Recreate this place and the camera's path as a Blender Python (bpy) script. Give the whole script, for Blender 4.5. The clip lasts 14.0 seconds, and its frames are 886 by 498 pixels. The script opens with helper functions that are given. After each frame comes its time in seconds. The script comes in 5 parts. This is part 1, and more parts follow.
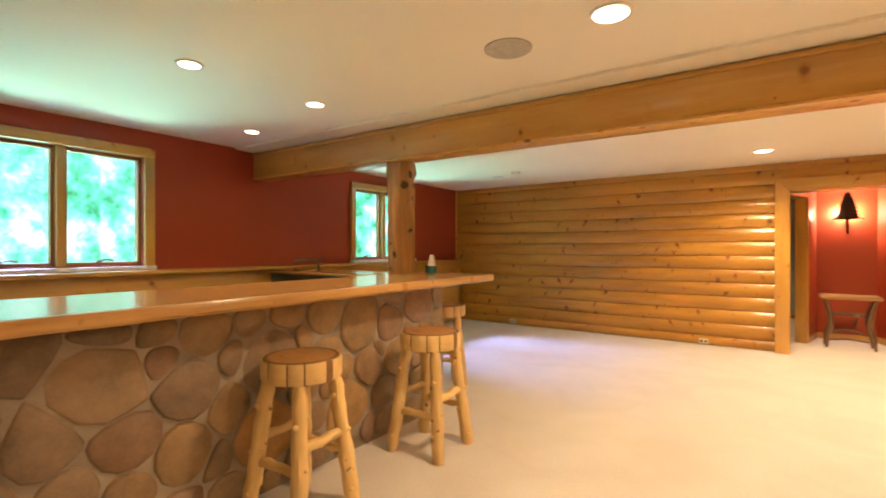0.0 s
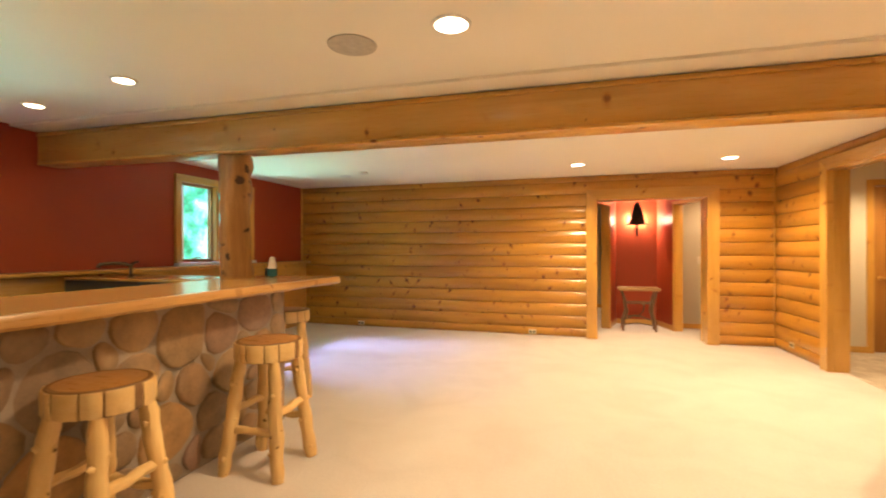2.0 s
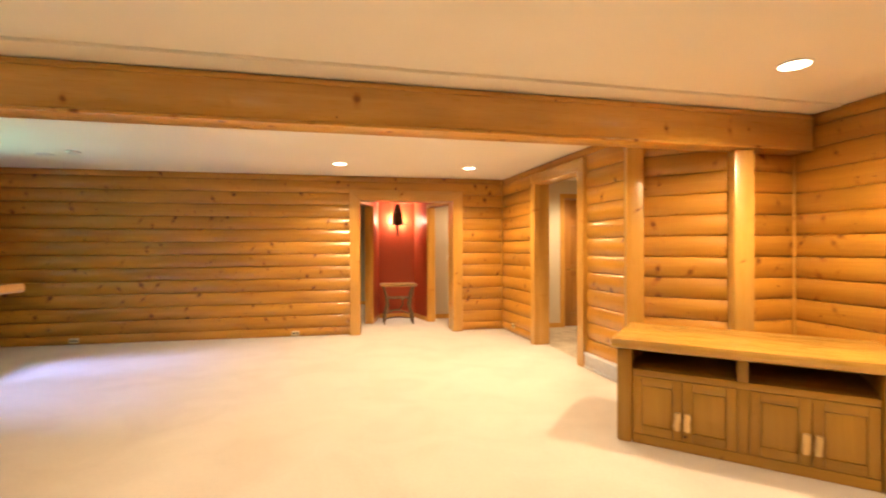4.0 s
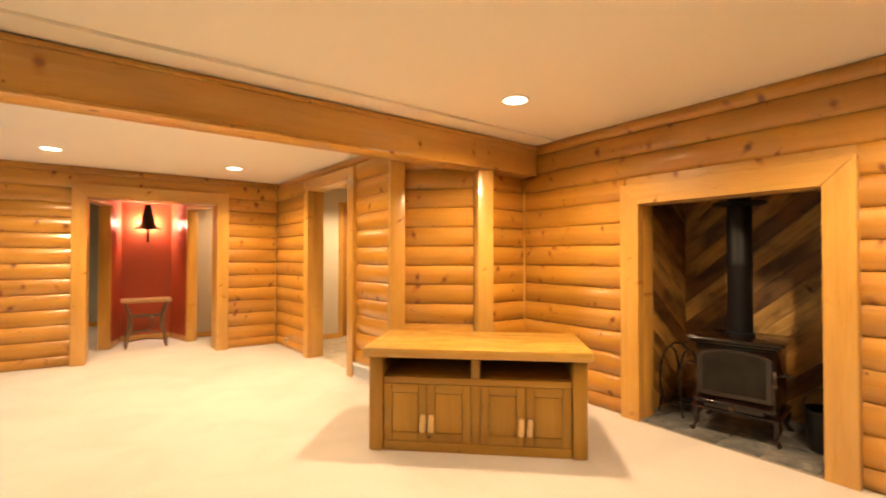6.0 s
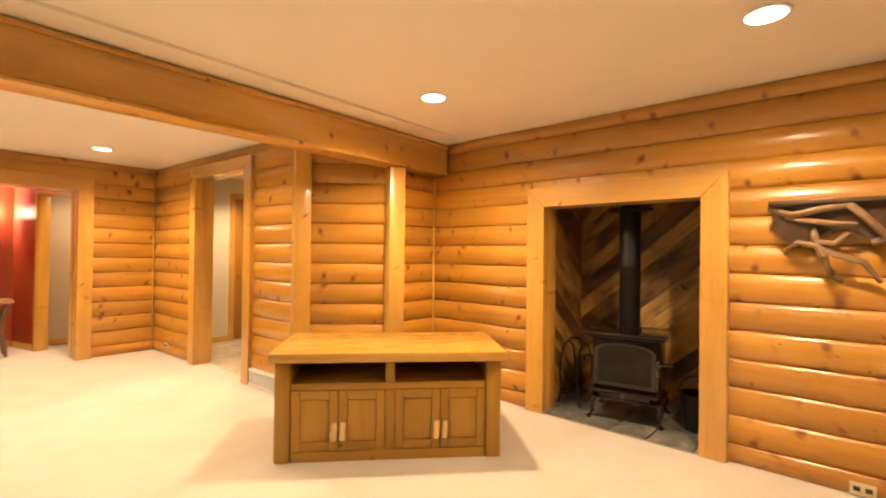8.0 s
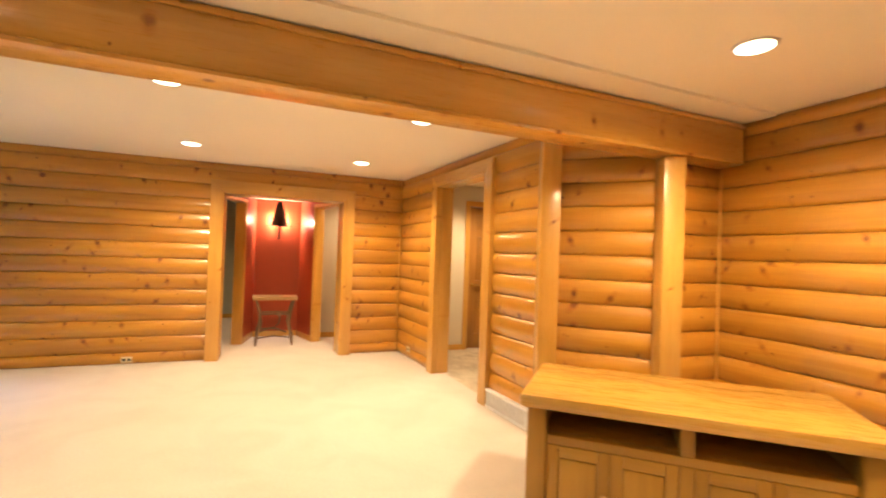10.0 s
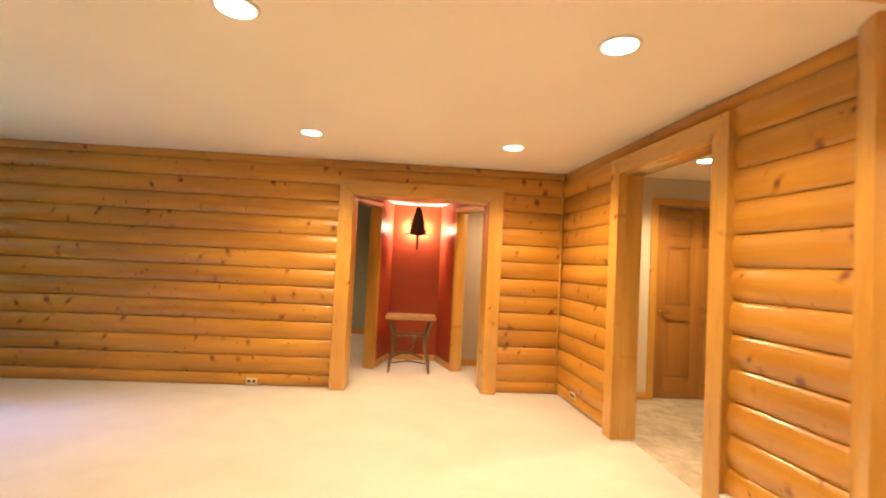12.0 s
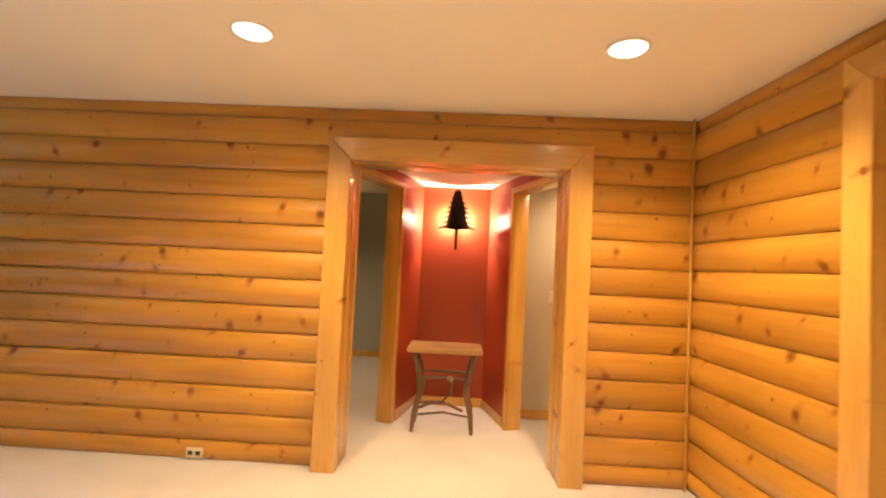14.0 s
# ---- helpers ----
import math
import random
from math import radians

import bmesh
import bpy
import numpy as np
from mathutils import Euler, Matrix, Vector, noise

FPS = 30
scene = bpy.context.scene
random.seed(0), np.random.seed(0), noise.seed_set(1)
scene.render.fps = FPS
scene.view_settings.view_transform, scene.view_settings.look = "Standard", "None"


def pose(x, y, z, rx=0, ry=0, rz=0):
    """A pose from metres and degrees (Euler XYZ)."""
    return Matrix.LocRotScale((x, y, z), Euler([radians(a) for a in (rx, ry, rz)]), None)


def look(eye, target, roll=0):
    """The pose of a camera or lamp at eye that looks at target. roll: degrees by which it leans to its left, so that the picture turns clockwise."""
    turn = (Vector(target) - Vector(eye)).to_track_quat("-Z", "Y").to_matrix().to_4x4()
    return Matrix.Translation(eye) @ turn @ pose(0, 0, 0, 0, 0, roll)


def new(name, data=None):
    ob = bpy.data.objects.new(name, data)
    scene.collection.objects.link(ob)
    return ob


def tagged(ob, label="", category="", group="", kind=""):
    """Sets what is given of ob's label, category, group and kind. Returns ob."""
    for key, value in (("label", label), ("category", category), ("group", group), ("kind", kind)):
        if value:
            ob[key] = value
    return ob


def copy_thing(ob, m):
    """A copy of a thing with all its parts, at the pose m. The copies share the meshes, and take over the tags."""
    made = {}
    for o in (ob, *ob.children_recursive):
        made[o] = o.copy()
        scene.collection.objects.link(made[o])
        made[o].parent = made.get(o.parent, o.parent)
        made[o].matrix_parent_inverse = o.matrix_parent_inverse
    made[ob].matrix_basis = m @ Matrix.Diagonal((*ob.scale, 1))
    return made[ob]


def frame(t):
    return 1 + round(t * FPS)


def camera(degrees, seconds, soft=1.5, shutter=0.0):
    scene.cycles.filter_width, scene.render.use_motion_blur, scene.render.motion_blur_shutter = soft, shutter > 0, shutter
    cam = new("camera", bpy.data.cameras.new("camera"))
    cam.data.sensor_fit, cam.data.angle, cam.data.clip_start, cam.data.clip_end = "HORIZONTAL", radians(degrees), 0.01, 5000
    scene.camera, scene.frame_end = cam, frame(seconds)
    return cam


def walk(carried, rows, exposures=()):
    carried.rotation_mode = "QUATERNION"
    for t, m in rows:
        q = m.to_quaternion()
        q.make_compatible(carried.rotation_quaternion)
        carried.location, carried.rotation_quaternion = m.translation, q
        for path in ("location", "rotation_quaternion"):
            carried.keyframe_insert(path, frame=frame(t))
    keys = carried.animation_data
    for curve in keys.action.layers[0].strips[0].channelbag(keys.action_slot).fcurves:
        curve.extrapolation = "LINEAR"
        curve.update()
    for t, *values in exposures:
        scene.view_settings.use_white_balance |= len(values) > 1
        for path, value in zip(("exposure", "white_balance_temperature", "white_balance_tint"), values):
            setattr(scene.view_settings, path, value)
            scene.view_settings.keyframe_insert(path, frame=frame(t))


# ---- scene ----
cam = camera(87.7, 14.0, 1.9, 0.5)
PATH = [
    (0, (0.518, 0.247, 1.341), (-0.635, 1.881, 1.340), 0.0),
    (0.5, (0.502, 0.266, 1.342), (-0.528, 1.981, 1.346), -0.1),
    (1, (0.511, 0.276, 1.344), (-0.390, 2.062, 1.349), -0.1),
    (1.5, (0.522, 0.295, 1.358), (-0.231, 2.148, 1.357), -0.1),
    (2, (0.523, 0.304, 1.353), (-0.054, 2.219, 1.351), -0.1),
    (2.5, (0.562, 0.328, 1.340), (0.176, 2.291, 1.338), -0.3),
    (3, (0.594, 0.345, 1.342), (0.429, 2.338, 1.333), -0.2),
    (3.5, (0.614, 0.348, 1.347), (0.721, 2.345, 1.336), -0.1),
    (4, (0.662, 0.365, 1.340), (1.038, 2.330, 1.333), -0.2),
    (4.2, (0.697, 0.366, 1.366), (1.170, 2.309, 1.350), -0.3),
    (4.6, (0.756, 0.377, 1.362), (1.421, 2.263, 1.350), -0.3),
    (5, (0.835, 0.380, 1.355), (1.667, 2.198, 1.354), -0.2),
    (5.4, (0.916, 0.379, 1.346), (1.893, 2.124, 1.361), -0.1),
    (5.8, (0.978, 0.379, 1.338), (2.083, 2.045, 1.366), 0.0),
    (6.3, (1.001, 0.383, 1.333), (2.251, 1.943, 1.366), 0.1),
    (6.5, (0.995, 0.362, 1.338), (2.298, 1.879, 1.368), 0.2),
    (7, (0.978, 0.402, 1.334), (2.413, 1.795, 1.362), 0.3),
    (7.2, (0.966, 0.430, 1.335), (2.440, 1.782, 1.359), 0.4),
    (7.6, (0.955, 0.473, 1.343), (2.476, 1.772, 1.365), 0.5),
    (8, (0.946, 0.537, 1.355), (2.445, 1.861, 1.374), 0.7),
    (8.4, (0.948, 0.627, 1.369), (2.369, 2.034, 1.386), 0.9),
    (8.8, (0.968, 0.744, 1.382), (2.262, 2.268, 1.397), 1.2),
    (9.3, (1.030, 0.937, 1.393), (2.112, 2.618, 1.406), 1.4),
    (9.5, (1.077, 1.009, 1.392), (2.059, 2.751, 1.415), 1.7),
    (10, (1.131, 1.256, 1.391), (1.880, 3.110, 1.420), 2.0),
    (10.5, (1.204, 1.587, 1.361), (1.752, 3.510, 1.404), 2.3),
    (11, (1.255, 1.915, 1.372), (1.649, 3.875, 1.422), 2.6),
    (11.5, (1.343, 2.239, 1.377), (1.585, 4.223, 1.437), 2.8),
    (12, (1.371, 2.598, 1.371), (1.510, 4.592, 1.438), 2.8),
    (12.5, (1.416, 3.010, 1.360), (1.488, 5.007, 1.435), 2.9),
    (13, (1.503, 3.517, 1.385), (1.489, 5.516, 1.446), 3.1),
    (13.5, (1.514, 4.031, 1.377), (1.451, 6.029, 1.443), 2.9),
    (14, (1.493, 4.499, 1.381), (1.423, 6.496, 1.460), 2.8),
]
walk(cam, [(t, look(eye, target, roll)) for t, eye, target, roll in PATH])

# ---- world, daylight and exposure ----
world = bpy.data.worlds.new("World")
scene.world = world
world.use_nodes = True
_sky = world.node_tree.nodes.new("ShaderNodeTexSky")
_sky.sky_type, _sky.sun_disc = "NISHITA", False
_sky.sun_elevation, _sky.sun_rotation = radians(45), radians(-90)
_bg = world.node_tree.nodes["Background"]
world.node_tree.links.new(_sky.outputs[0], _bg.inputs[0])
_bg.inputs[1].default_value = 0.1

WARM = (1.0, 0.69, 0.385)


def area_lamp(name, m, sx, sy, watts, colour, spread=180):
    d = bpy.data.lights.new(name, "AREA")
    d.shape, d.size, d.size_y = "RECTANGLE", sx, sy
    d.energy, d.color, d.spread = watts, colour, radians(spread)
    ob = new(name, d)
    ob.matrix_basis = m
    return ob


def down_lamp(x, y, z, watts, beam=146, colour=WARM):
    d = bpy.data.lights.new("downlight_beam", "SPOT")
    d.energy, d.color, d.spot_size, d.spot_blend, d.shadow_soft_size = watts, colour, radians(beam), 0.75, 0.06
    ob = new("downlight_beam", d)
    ob.matrix_basis = pose(x, y, z)
    return ob


# daylight through the windows, from unseen area lamps added outside
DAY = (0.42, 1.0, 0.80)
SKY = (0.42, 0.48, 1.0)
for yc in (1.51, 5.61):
    # stand-ins: sunlit grass below the sill, and the open sky above the eaves
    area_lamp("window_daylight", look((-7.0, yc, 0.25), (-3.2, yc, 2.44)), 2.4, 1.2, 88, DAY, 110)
    area_lamp("window_skylight", look((-6.6, yc, 3.3), (-2.8, yc + 0.3, 0.0)), 0.6, 0.4, 42, SKY, 45)

# ---- materials ----


def nodes_of(name, rough=0.5, coat=0.0, metal=0.0):
    m = bpy.data.materials.new(name)
    m.use_nodes = True
    nt = m.node_tree
    b = nt.nodes["Principled BSDF"]
    b.inputs["Roughness"].default_value = rough
    b.inputs["Metallic"].default_value = metal
    b.inputs["Coat Weight"].default_value = coat
    b.inputs["Coat Roughness"].default_value = 0.17
    return m, nt, b


def N(nt, kind, **sockets):
    n = nt.nodes.new(kind)
    for k, v in sockets.items():
        n.inputs[k.replace("_", " ")].default_value = v
    return n


def ramp(nt, fac, stops):
    r = nt.nodes.new("ShaderNodeValToRGB")
    while len(r.color_ramp.elements) < len(stops):
        r.color_ramp.elements.new(0.5)
    for e, (p, c) in zip(r.color_ramp.elements, stops):
        e.position, e.color = p, (*c, 1) if len(c) == 3 else c
    nt.links.new(fac, r.inputs[0])
    return r.outputs[0]


def mix(nt, fac, a, b, blend="MIX"):
    n = nt.nodes.new("ShaderNodeMix")
    n.data_type, n.blend_type = "RGBA", blend
    for s, v in ((n.inputs[0], fac), (n.inputs[6], a), (n.inputs[7], b)):
        if isinstance(v, (int, float)):
            s.default_value = v
        elif isinstance(v, tuple):
            s.default_value = (*v, 1)
        else:
            nt.links.new(v, s)
    return n.outputs[2]


def maths(nt, op, a, b=0.0):
    n = nt.nodes.new("ShaderNodeMath")
    n.operation = op
    for s, v in zip(n.inputs, (a, b)):
        if isinstance(v, (int, float)):
            s.default_value = v
        else:
            nt.links.new(v, s)
    return n.outputs[0]


def bump(nt, b, height, strength, distance=0.01):
    n = nt.nodes.new("ShaderNodeBump")
    n.inputs["Strength"].default_value, n.inputs["Distance"].default_value = strength, distance
    nt.links.new(height, n.inputs["Height"])
    nt.links.new(n.outputs[0], b.inputs["Normal"])


def coords(nt, scale=(1, 1, 1), shift=0.0):
    """Object coordinates, moved on by a random amount for each object."""
    tc = nt.nodes.new("ShaderNodeTexCoord")
    mp = nt.nodes.new("ShaderNodeMapping")
    mp.inputs["Scale"].default_value = scale
    nt.links.new(tc.outputs["Object"], mp.inputs[0])
    if not shift:
        return mp.outputs[0]
    oi = nt.nodes.new("ShaderNodeObjectInfo")
    ad = nt.nodes.new("ShaderNodeVectorMath")
    sc = nt.nodes.new("ShaderNodeVectorMath")
    sc.operation = "SCALE"
    sc.inputs[0].default_value = (shift, shift * 0.37, shift * 0.61)
    nt.links.new(oi.outputs["Random"], sc.inputs["Scale"])
    nt.links.new(mp.outputs[0], ad.inputs[0])
    nt.links.new(sc.outputs[0], ad.inputs[1])
    return ad.outputs[0]


def branch_knots(nt, col, dark, cell=(0.36, 0.115), most=0.024, gap=0.30, flat=True, strength=1.0):
    """Knots spaced along the grain: a dark core in a brown smear that leans across the grain, and small pin knots."""
    base = coords(nt, (1, 0 if flat else 1, 1), 91.0)
    warp = N(nt, "ShaderNodeTexNoise", Scale=26.0, Detail=3.0)
    nt.links.new(base, warp.inputs["Vector"])
    va = nt.nodes.new("ShaderNodeVectorMath")
    va.operation = "MULTIPLY_ADD"
    nt.links.new(warp.outputs["Color"], va.inputs[0])
    va.inputs[1].default_value = (0.022, 0.0 if flat else 0.016, 0.022)
    nt.links.new(base, va.inputs[2])
    for cx, cz, big, none, soft in ((cell[0], cell[1], most, gap, 1.0), (cell[0] * 0.55, cell[1] * 0.7, most * 0.36, 0.42, 0.0)):
        sc = nt.nodes.new("ShaderNodeVectorMath")
        sc.operation = "MULTIPLY"
        nt.links.new(va.outputs[0], sc.inputs[0])
        sc.inputs[1].default_value = (1 / cx, 1 / cz, 1 / cz)
        vo = nt.nodes.new("ShaderNodeTexVoronoi")
        vo.inputs["Scale"].default_value = 1.0
        nt.links.new(sc.outputs[0], vo.inputs["Vector"])
        off = nt.nodes.new("ShaderNodeVectorMath")
        off.operation = "SUBTRACT"
        nt.links.new(sc.outputs[0], off.inputs[0])
        nt.links.new(vo.outputs["Position"], off.inputs[1])
        rnd = nt.nodes.new("ShaderNodeSeparateColor")
        nt.links.new(vo.outputs["Color"], rnd.inputs[0])
        xyz = nt.nodes.new("ShaderNodeSeparateXYZ")
        nt.links.new(off.outputs[0], xyz.inputs[0])
        px = maths(nt, "MULTIPLY", xyz.outputs[0], cx)
        py = maths(nt, "MULTIPLY", xyz.outputs[1], cz)
        pz = maths(nt, "MULTIPLY", xyz.outputs[2], cz)
        size = maths(nt, "MAXIMUM", maths(nt, "MULTIPLY", maths(nt, "SUBTRACT", rnd.outputs[0], none), big / (1 - none)), 0.00001)
        # the smear leans by its own amount
        lean = maths(nt, "MULTIPLY", maths(nt, "SUBTRACT", rnd.outputs[1], 0.5), 1.6)
        sx = maths(nt, "SUBTRACT", px, maths(nt, "MULTIPLY", pz, lean))

        def ball(a, b, c):
            return maths(nt, "SQRT", maths(nt, "ADD", maths(nt, "ADD", maths(nt, "MULTIPLY", a, a), maths(nt, "MULTIPLY", b, b)), maths(nt, "MULTIPLY", c, c)))

        if soft:
            far = maths(nt, "DIVIDE", ball(sx, py, maths(nt, "MULTIPLY", pz, 0.42)), size)
            col = mix(nt, ramp(nt, far, [(0.25, (0.78 * strength,) * 3), (0.62, (0.34 * strength,) * 3), (1.0, (0, 0, 0))]), col, (0.74 * dark[0], 0.52 * dark[1], 0.25 * dark[2]))
        near = maths(nt, "DIVIDE", ball(px, py, pz), size)
        col = mix(nt, ramp(nt, near, [(0.30, (0.9 * strength,) * 3), (0.58, (0.45 * strength,) * 3), (0.85, (0, 0, 0))]), col, (0.36 * dark[0], 0.24 * dark[1], 0.12 * dark[2]))
    return col


def wood(name, light, mid, dark, rough=0.32, coat=0.35, knots=1.0, knot_scale=6.0, relief=0.25, smudge=0.0, whorl=None):
    """Varnished knotty softwood, its grain along the object's own x."""
    m, nt, b = nodes_of(name, rough, coat)
    grain = N(nt, "ShaderNodeTexNoise", Scale=1.0, Detail=6.0, Roughness=0.62, Distortion=0.6)
    nt.links.new(coords(nt, (0.9, 15, 15), 37.0), grain.inputs["Vector"])
    fine = N(nt, "ShaderNodeTexNoise", Scale=1.0, Detail=3.0)
    nt.links.new(coords(nt, (6, 160, 160), 11.0), fine.inputs["Vector"])
    tone = N(nt, "ShaderNodeTexNoise", Scale=1.0, Detail=2.0)
    nt.links.new(coords(nt, (0.9, 3.0, 3.0), 53.0), tone.inputs["Vector"])
    col = ramp(nt, grain.outputs[0], [(0.22, tuple(0.5 * (p + q) for p, q in zip(dark, mid))), (0.5, mid), (0.78, light)])
    col = mix(nt, 0.14, col, ramp(nt, fine.outputs[0], [(0.3, dark), (0.7, light)]))
    shade = ramp(nt, tone.outputs[0], [(0.3, (0.76, 0.71, 0.66)), (0.7, (1.06, 1.04, 1.0))])
    col = mix(nt, 1.0, col, shade, "MULTIPLY")
    oi = nt.nodes.new("ShaderNodeObjectInfo")
    col = mix(nt, 1.0, col, ramp(nt, oi.outputs["Random"], [(0.0, (0.89, 0.87, 0.85)), (0.3, (0.94, 0.93, 0.91)), (0.7, (0.99, 0.98, 0.96)), (1.0, (1.04, 1.02, 1.0))]), "MULTIPLY")
    height = grain.outputs[0]
    if whorl:
        col = branch_knots(nt, col, dark, *whorl)
    elif knots:
        vo = nt.nodes.new("ShaderNodeTexVoronoi")
        vo.inputs["Scale"].default_value = knot_scale
        warp = N(nt, "ShaderNodeTexNoise", Scale=14.0, Detail=3.0)
        base = coords(nt, (1.05, 0.76, 0.76), 91.0)
        nt.links.new(base, warp.inputs["Vector"])
        va = nt.nodes.new("ShaderNodeVectorMath")
        va.operation = "MULTIPLY_ADD"
        nt.links.new(warp.outputs["Color"], va.inputs[0])
        va.inputs[1].default_value = (0.09, 0.05, 0.05)
        nt.links.new(base, va.inputs[2])
        nt.links.new(va.outputs[0], vo.inputs["Vector"])
        sep = nt.nodes.new("ShaderNodeSeparateColor")
        nt.links.new(vo.outputs["Color"], sep.inputs[0])
        # each knot has its own size; many cells have none
        size = maths(nt, "MULTIPLY", maths(nt, "SUBTRACT", sep.outputs[0], 0.22), 0.20 * knots)
        rel = maths(nt, "SUBTRACT", size, vo.outputs["Distance"])
        core = ramp(nt, maths(nt, "ADD", maths(nt, "MULTIPLY", rel, 9.0), 0.35), [(0.28, (0, 0, 0)), (0.50, (0.92, 0.92, 0.92))])
        halo = ramp(nt, maths(nt, "ADD", maths(nt, "MULTIPLY", rel, 4.0), 0.5), [(0.20, (0, 0, 0)), (0.55, (0.7, 0.7, 0.7))])
        col = mix(nt, halo, col, tuple(0.7 * c for c in dark))
        col = mix(nt, core, col, (0.26 * dark[0], 0.19 * dark[1], 0.12 * dark[2]))
    if smudge:
        # dark branch scars that cross the grain
        v2 = nt.nodes.new("ShaderNodeTexVoronoi")
        v2.inputs["Scale"].default_value = 7.0
        w2 = N(nt, "ShaderNodeTexNoise", Scale=9.0, Detail=3.0)
        c2 = coords(nt, (1.0, 0.42, 0.42), 67.0)
        nt.links.new(c2, w2.inputs["Vector"])
        a2 = nt.nodes.new("ShaderNodeVectorMath")
        a2.operation = "MULTIPLY_ADD"
        nt.links.new(w2.outputs["Color"], a2.inputs[0])
        a2.inputs[1].default_value = (0.16, 0.06, 0.06)
        nt.links.new(c2, a2.inputs[2])
        nt.links.new(a2.outputs[0], v2.inputs["Vector"])
        s2 = nt.nodes.new("ShaderNodeSeparateColor")
        nt.links.new(v2.outputs["Color"], s2.inputs[0])
        near = maths(nt, "SUBTRACT", maths(nt, "MULTIPLY", maths(nt, "SUBTRACT", s2.outputs[1], 0.20), 0.29), v2.outputs["Distance"])
        col = mix(nt, ramp(nt, maths(nt, "ADD", maths(nt, "MULTIPLY", near, 7.0), 0.4), [(0.15, (0, 0, 0)), (0.75, (smudge,) * 3)]), col, (0.55 * dark[0], 0.44 * dark[1], 0.30 * dark[2]))
    nt.links.new(col, b.inputs["Base Color"])
    nt.links.new(ramp(nt, fine.outputs[0], [(0.2, (rough - 0.08,) * 3), (0.8, (rough + 0.12,) * 3)]), b.inputs["Roughness"])
    bump(nt, b, height, relief, 0.004)
    return m


def paint(name, colour, rough=0.6, vary=0.08, grain=90.0, relief=0.12, scale=1.2):
    m, nt, b = nodes_of(name, rough)
    n = N(nt, "ShaderNodeTexNoise", Scale=scale, Detail=3.0)
    nt.links.new(coords(nt), n.inputs["Vector"])
    g = N(nt, "ShaderNodeTexNoise", Scale=grain, Detail=2.0)
    nt.links.new(coords(nt), g.inputs["Vector"])
    lo, hi = tuple(c * (1 - vary) for c in colour), tuple(min(1, c * (1 + vary)) for c in colour)
    nt.links.new(mix(nt, 0.25, ramp(nt, n.outputs[0], [(0.3, lo), (0.7, hi)]), ramp(nt, g.outputs[0], [(0.3, lo), (0.7, hi)])), b.inputs["Base Color"])
    bump(nt, b, g.outputs[0], relief, 0.003)
    return m


def plain(name, colour, rough=0.4, metal=0.0, coat=0.0, vary=0.12, spec=0.5):
    m, nt, b = nodes_of(name, rough, coat, metal)
    b.inputs["Specular IOR Level"].default_value = spec
    n = N(nt, "ShaderNodeTexNoise", Scale=26.0, Detail=4.0)
    nt.links.new(coords(nt, (1, 1, 1), 5.0), n.inputs["Vector"])
    nt.links.new(ramp(nt, n.outputs[0], [(0.3, tuple(c * (1 - vary) for c in colour)), (0.7, tuple(min(1, c * (1 + vary)) for c in colour))]), b.inputs["Base Color"])
    return m


def glow(name, colour, strength):
    m, nt, b = nodes_of(name)
    b.inputs["Base Color"].default_value = (*colour, 1)
    b.inputs["Emission Color"].default_value = (*colour, 1)
    b.inputs["Emission Strength"].default_value = strength
    return m


LOG = wood("varnished_log_pine", (0.65, 0.350, 0.048), (0.56, 0.274, 0.032), (0.39, 0.158, 0.016), 0.36, 0.75, 0.0, 13.0, 0.05, 0.0, ((0.24, 0.10), 0.046, 0.10))
BOARD = wood("varnished_pine_board", (0.74, 0.455, 0.115), (0.68, 0.39, 0.084), (0.53, 0.265, 0.046), 0.30, 0.9, 0.0, 11.0, 0.05, 0.0, ((0.27, 0.14), 0.042, 0.12))
SOFFIT = wood("varnished_pine_soffit", (0.74, 0.455, 0.115), (0.68, 0.39, 0.084), (0.53, 0.265, 0.046), 0.30, 0.45, 0.0, 11.0, 0.05, 0.0, ((0.27, 0.10), 0.044, 0.10, False))
OAK = wood("oak_cabinet_wood", (0.46, 0.268, 0.034), (0.38, 0.208, 0.023), (0.26, 0.125, 0.012), 0.42, 0.15, 0.6, 6.0, 0.15)
BARTOP = wood("polished_bar_wood", (0.72, 0.44, 0.14), (0.60, 0.34, 0.095), (0.38, 0.18, 0.045), 0.2, 0.5, 0.8, 7.0, 0.05)
SEATBARK = wood("dark_inner_bark", (0.34, 0.20, 0.08), (0.24, 0.13, 0.05), (0.11, 0.055, 0.022), 0.6, 0.1, 0.5, 12.0, 0.6)
PEELED = wood("peeled_lodgepole", (0.92, 0.74, 0.38), (0.84, 0.62, 0.28), (0.60, 0.36, 0.12), 0.4, 0.25, 1.0, 15.0, 0.4, 0.4)
ROUGHLOG = wood("gnarled_log_post", (0.54, 0.32, 0.11), (0.34, 0.18, 0.055), (0.10, 0.045, 0.016), 0.42, 0.2, 2.2, 9.0, 1.0, 1.0)
DOORWOOD_SASHSHADE = wood("door_oak_and_sash_shade", (0.46, 0.235, 0.055), (0.38, 0.18, 0.038), (0.28, 0.12, 0.024), 0.35, 0.25, 0.3, 4.0, 0.1)
TWIG = wood("weathered_branch", (0.22, 0.14, 0.08), (0.15, 0.092, 0.05), (0.07, 0.04, 0.022), 0.7, 0.0, 0.5, 12.0, 0.7)
DRIFT = wood("dark_driftwood", (0.12, 0.066, 0.032), (0.075, 0.038, 0.018), (0.03, 0.015, 0.008), 0.55, 0.1, 0.4, 9.0, 0.7)
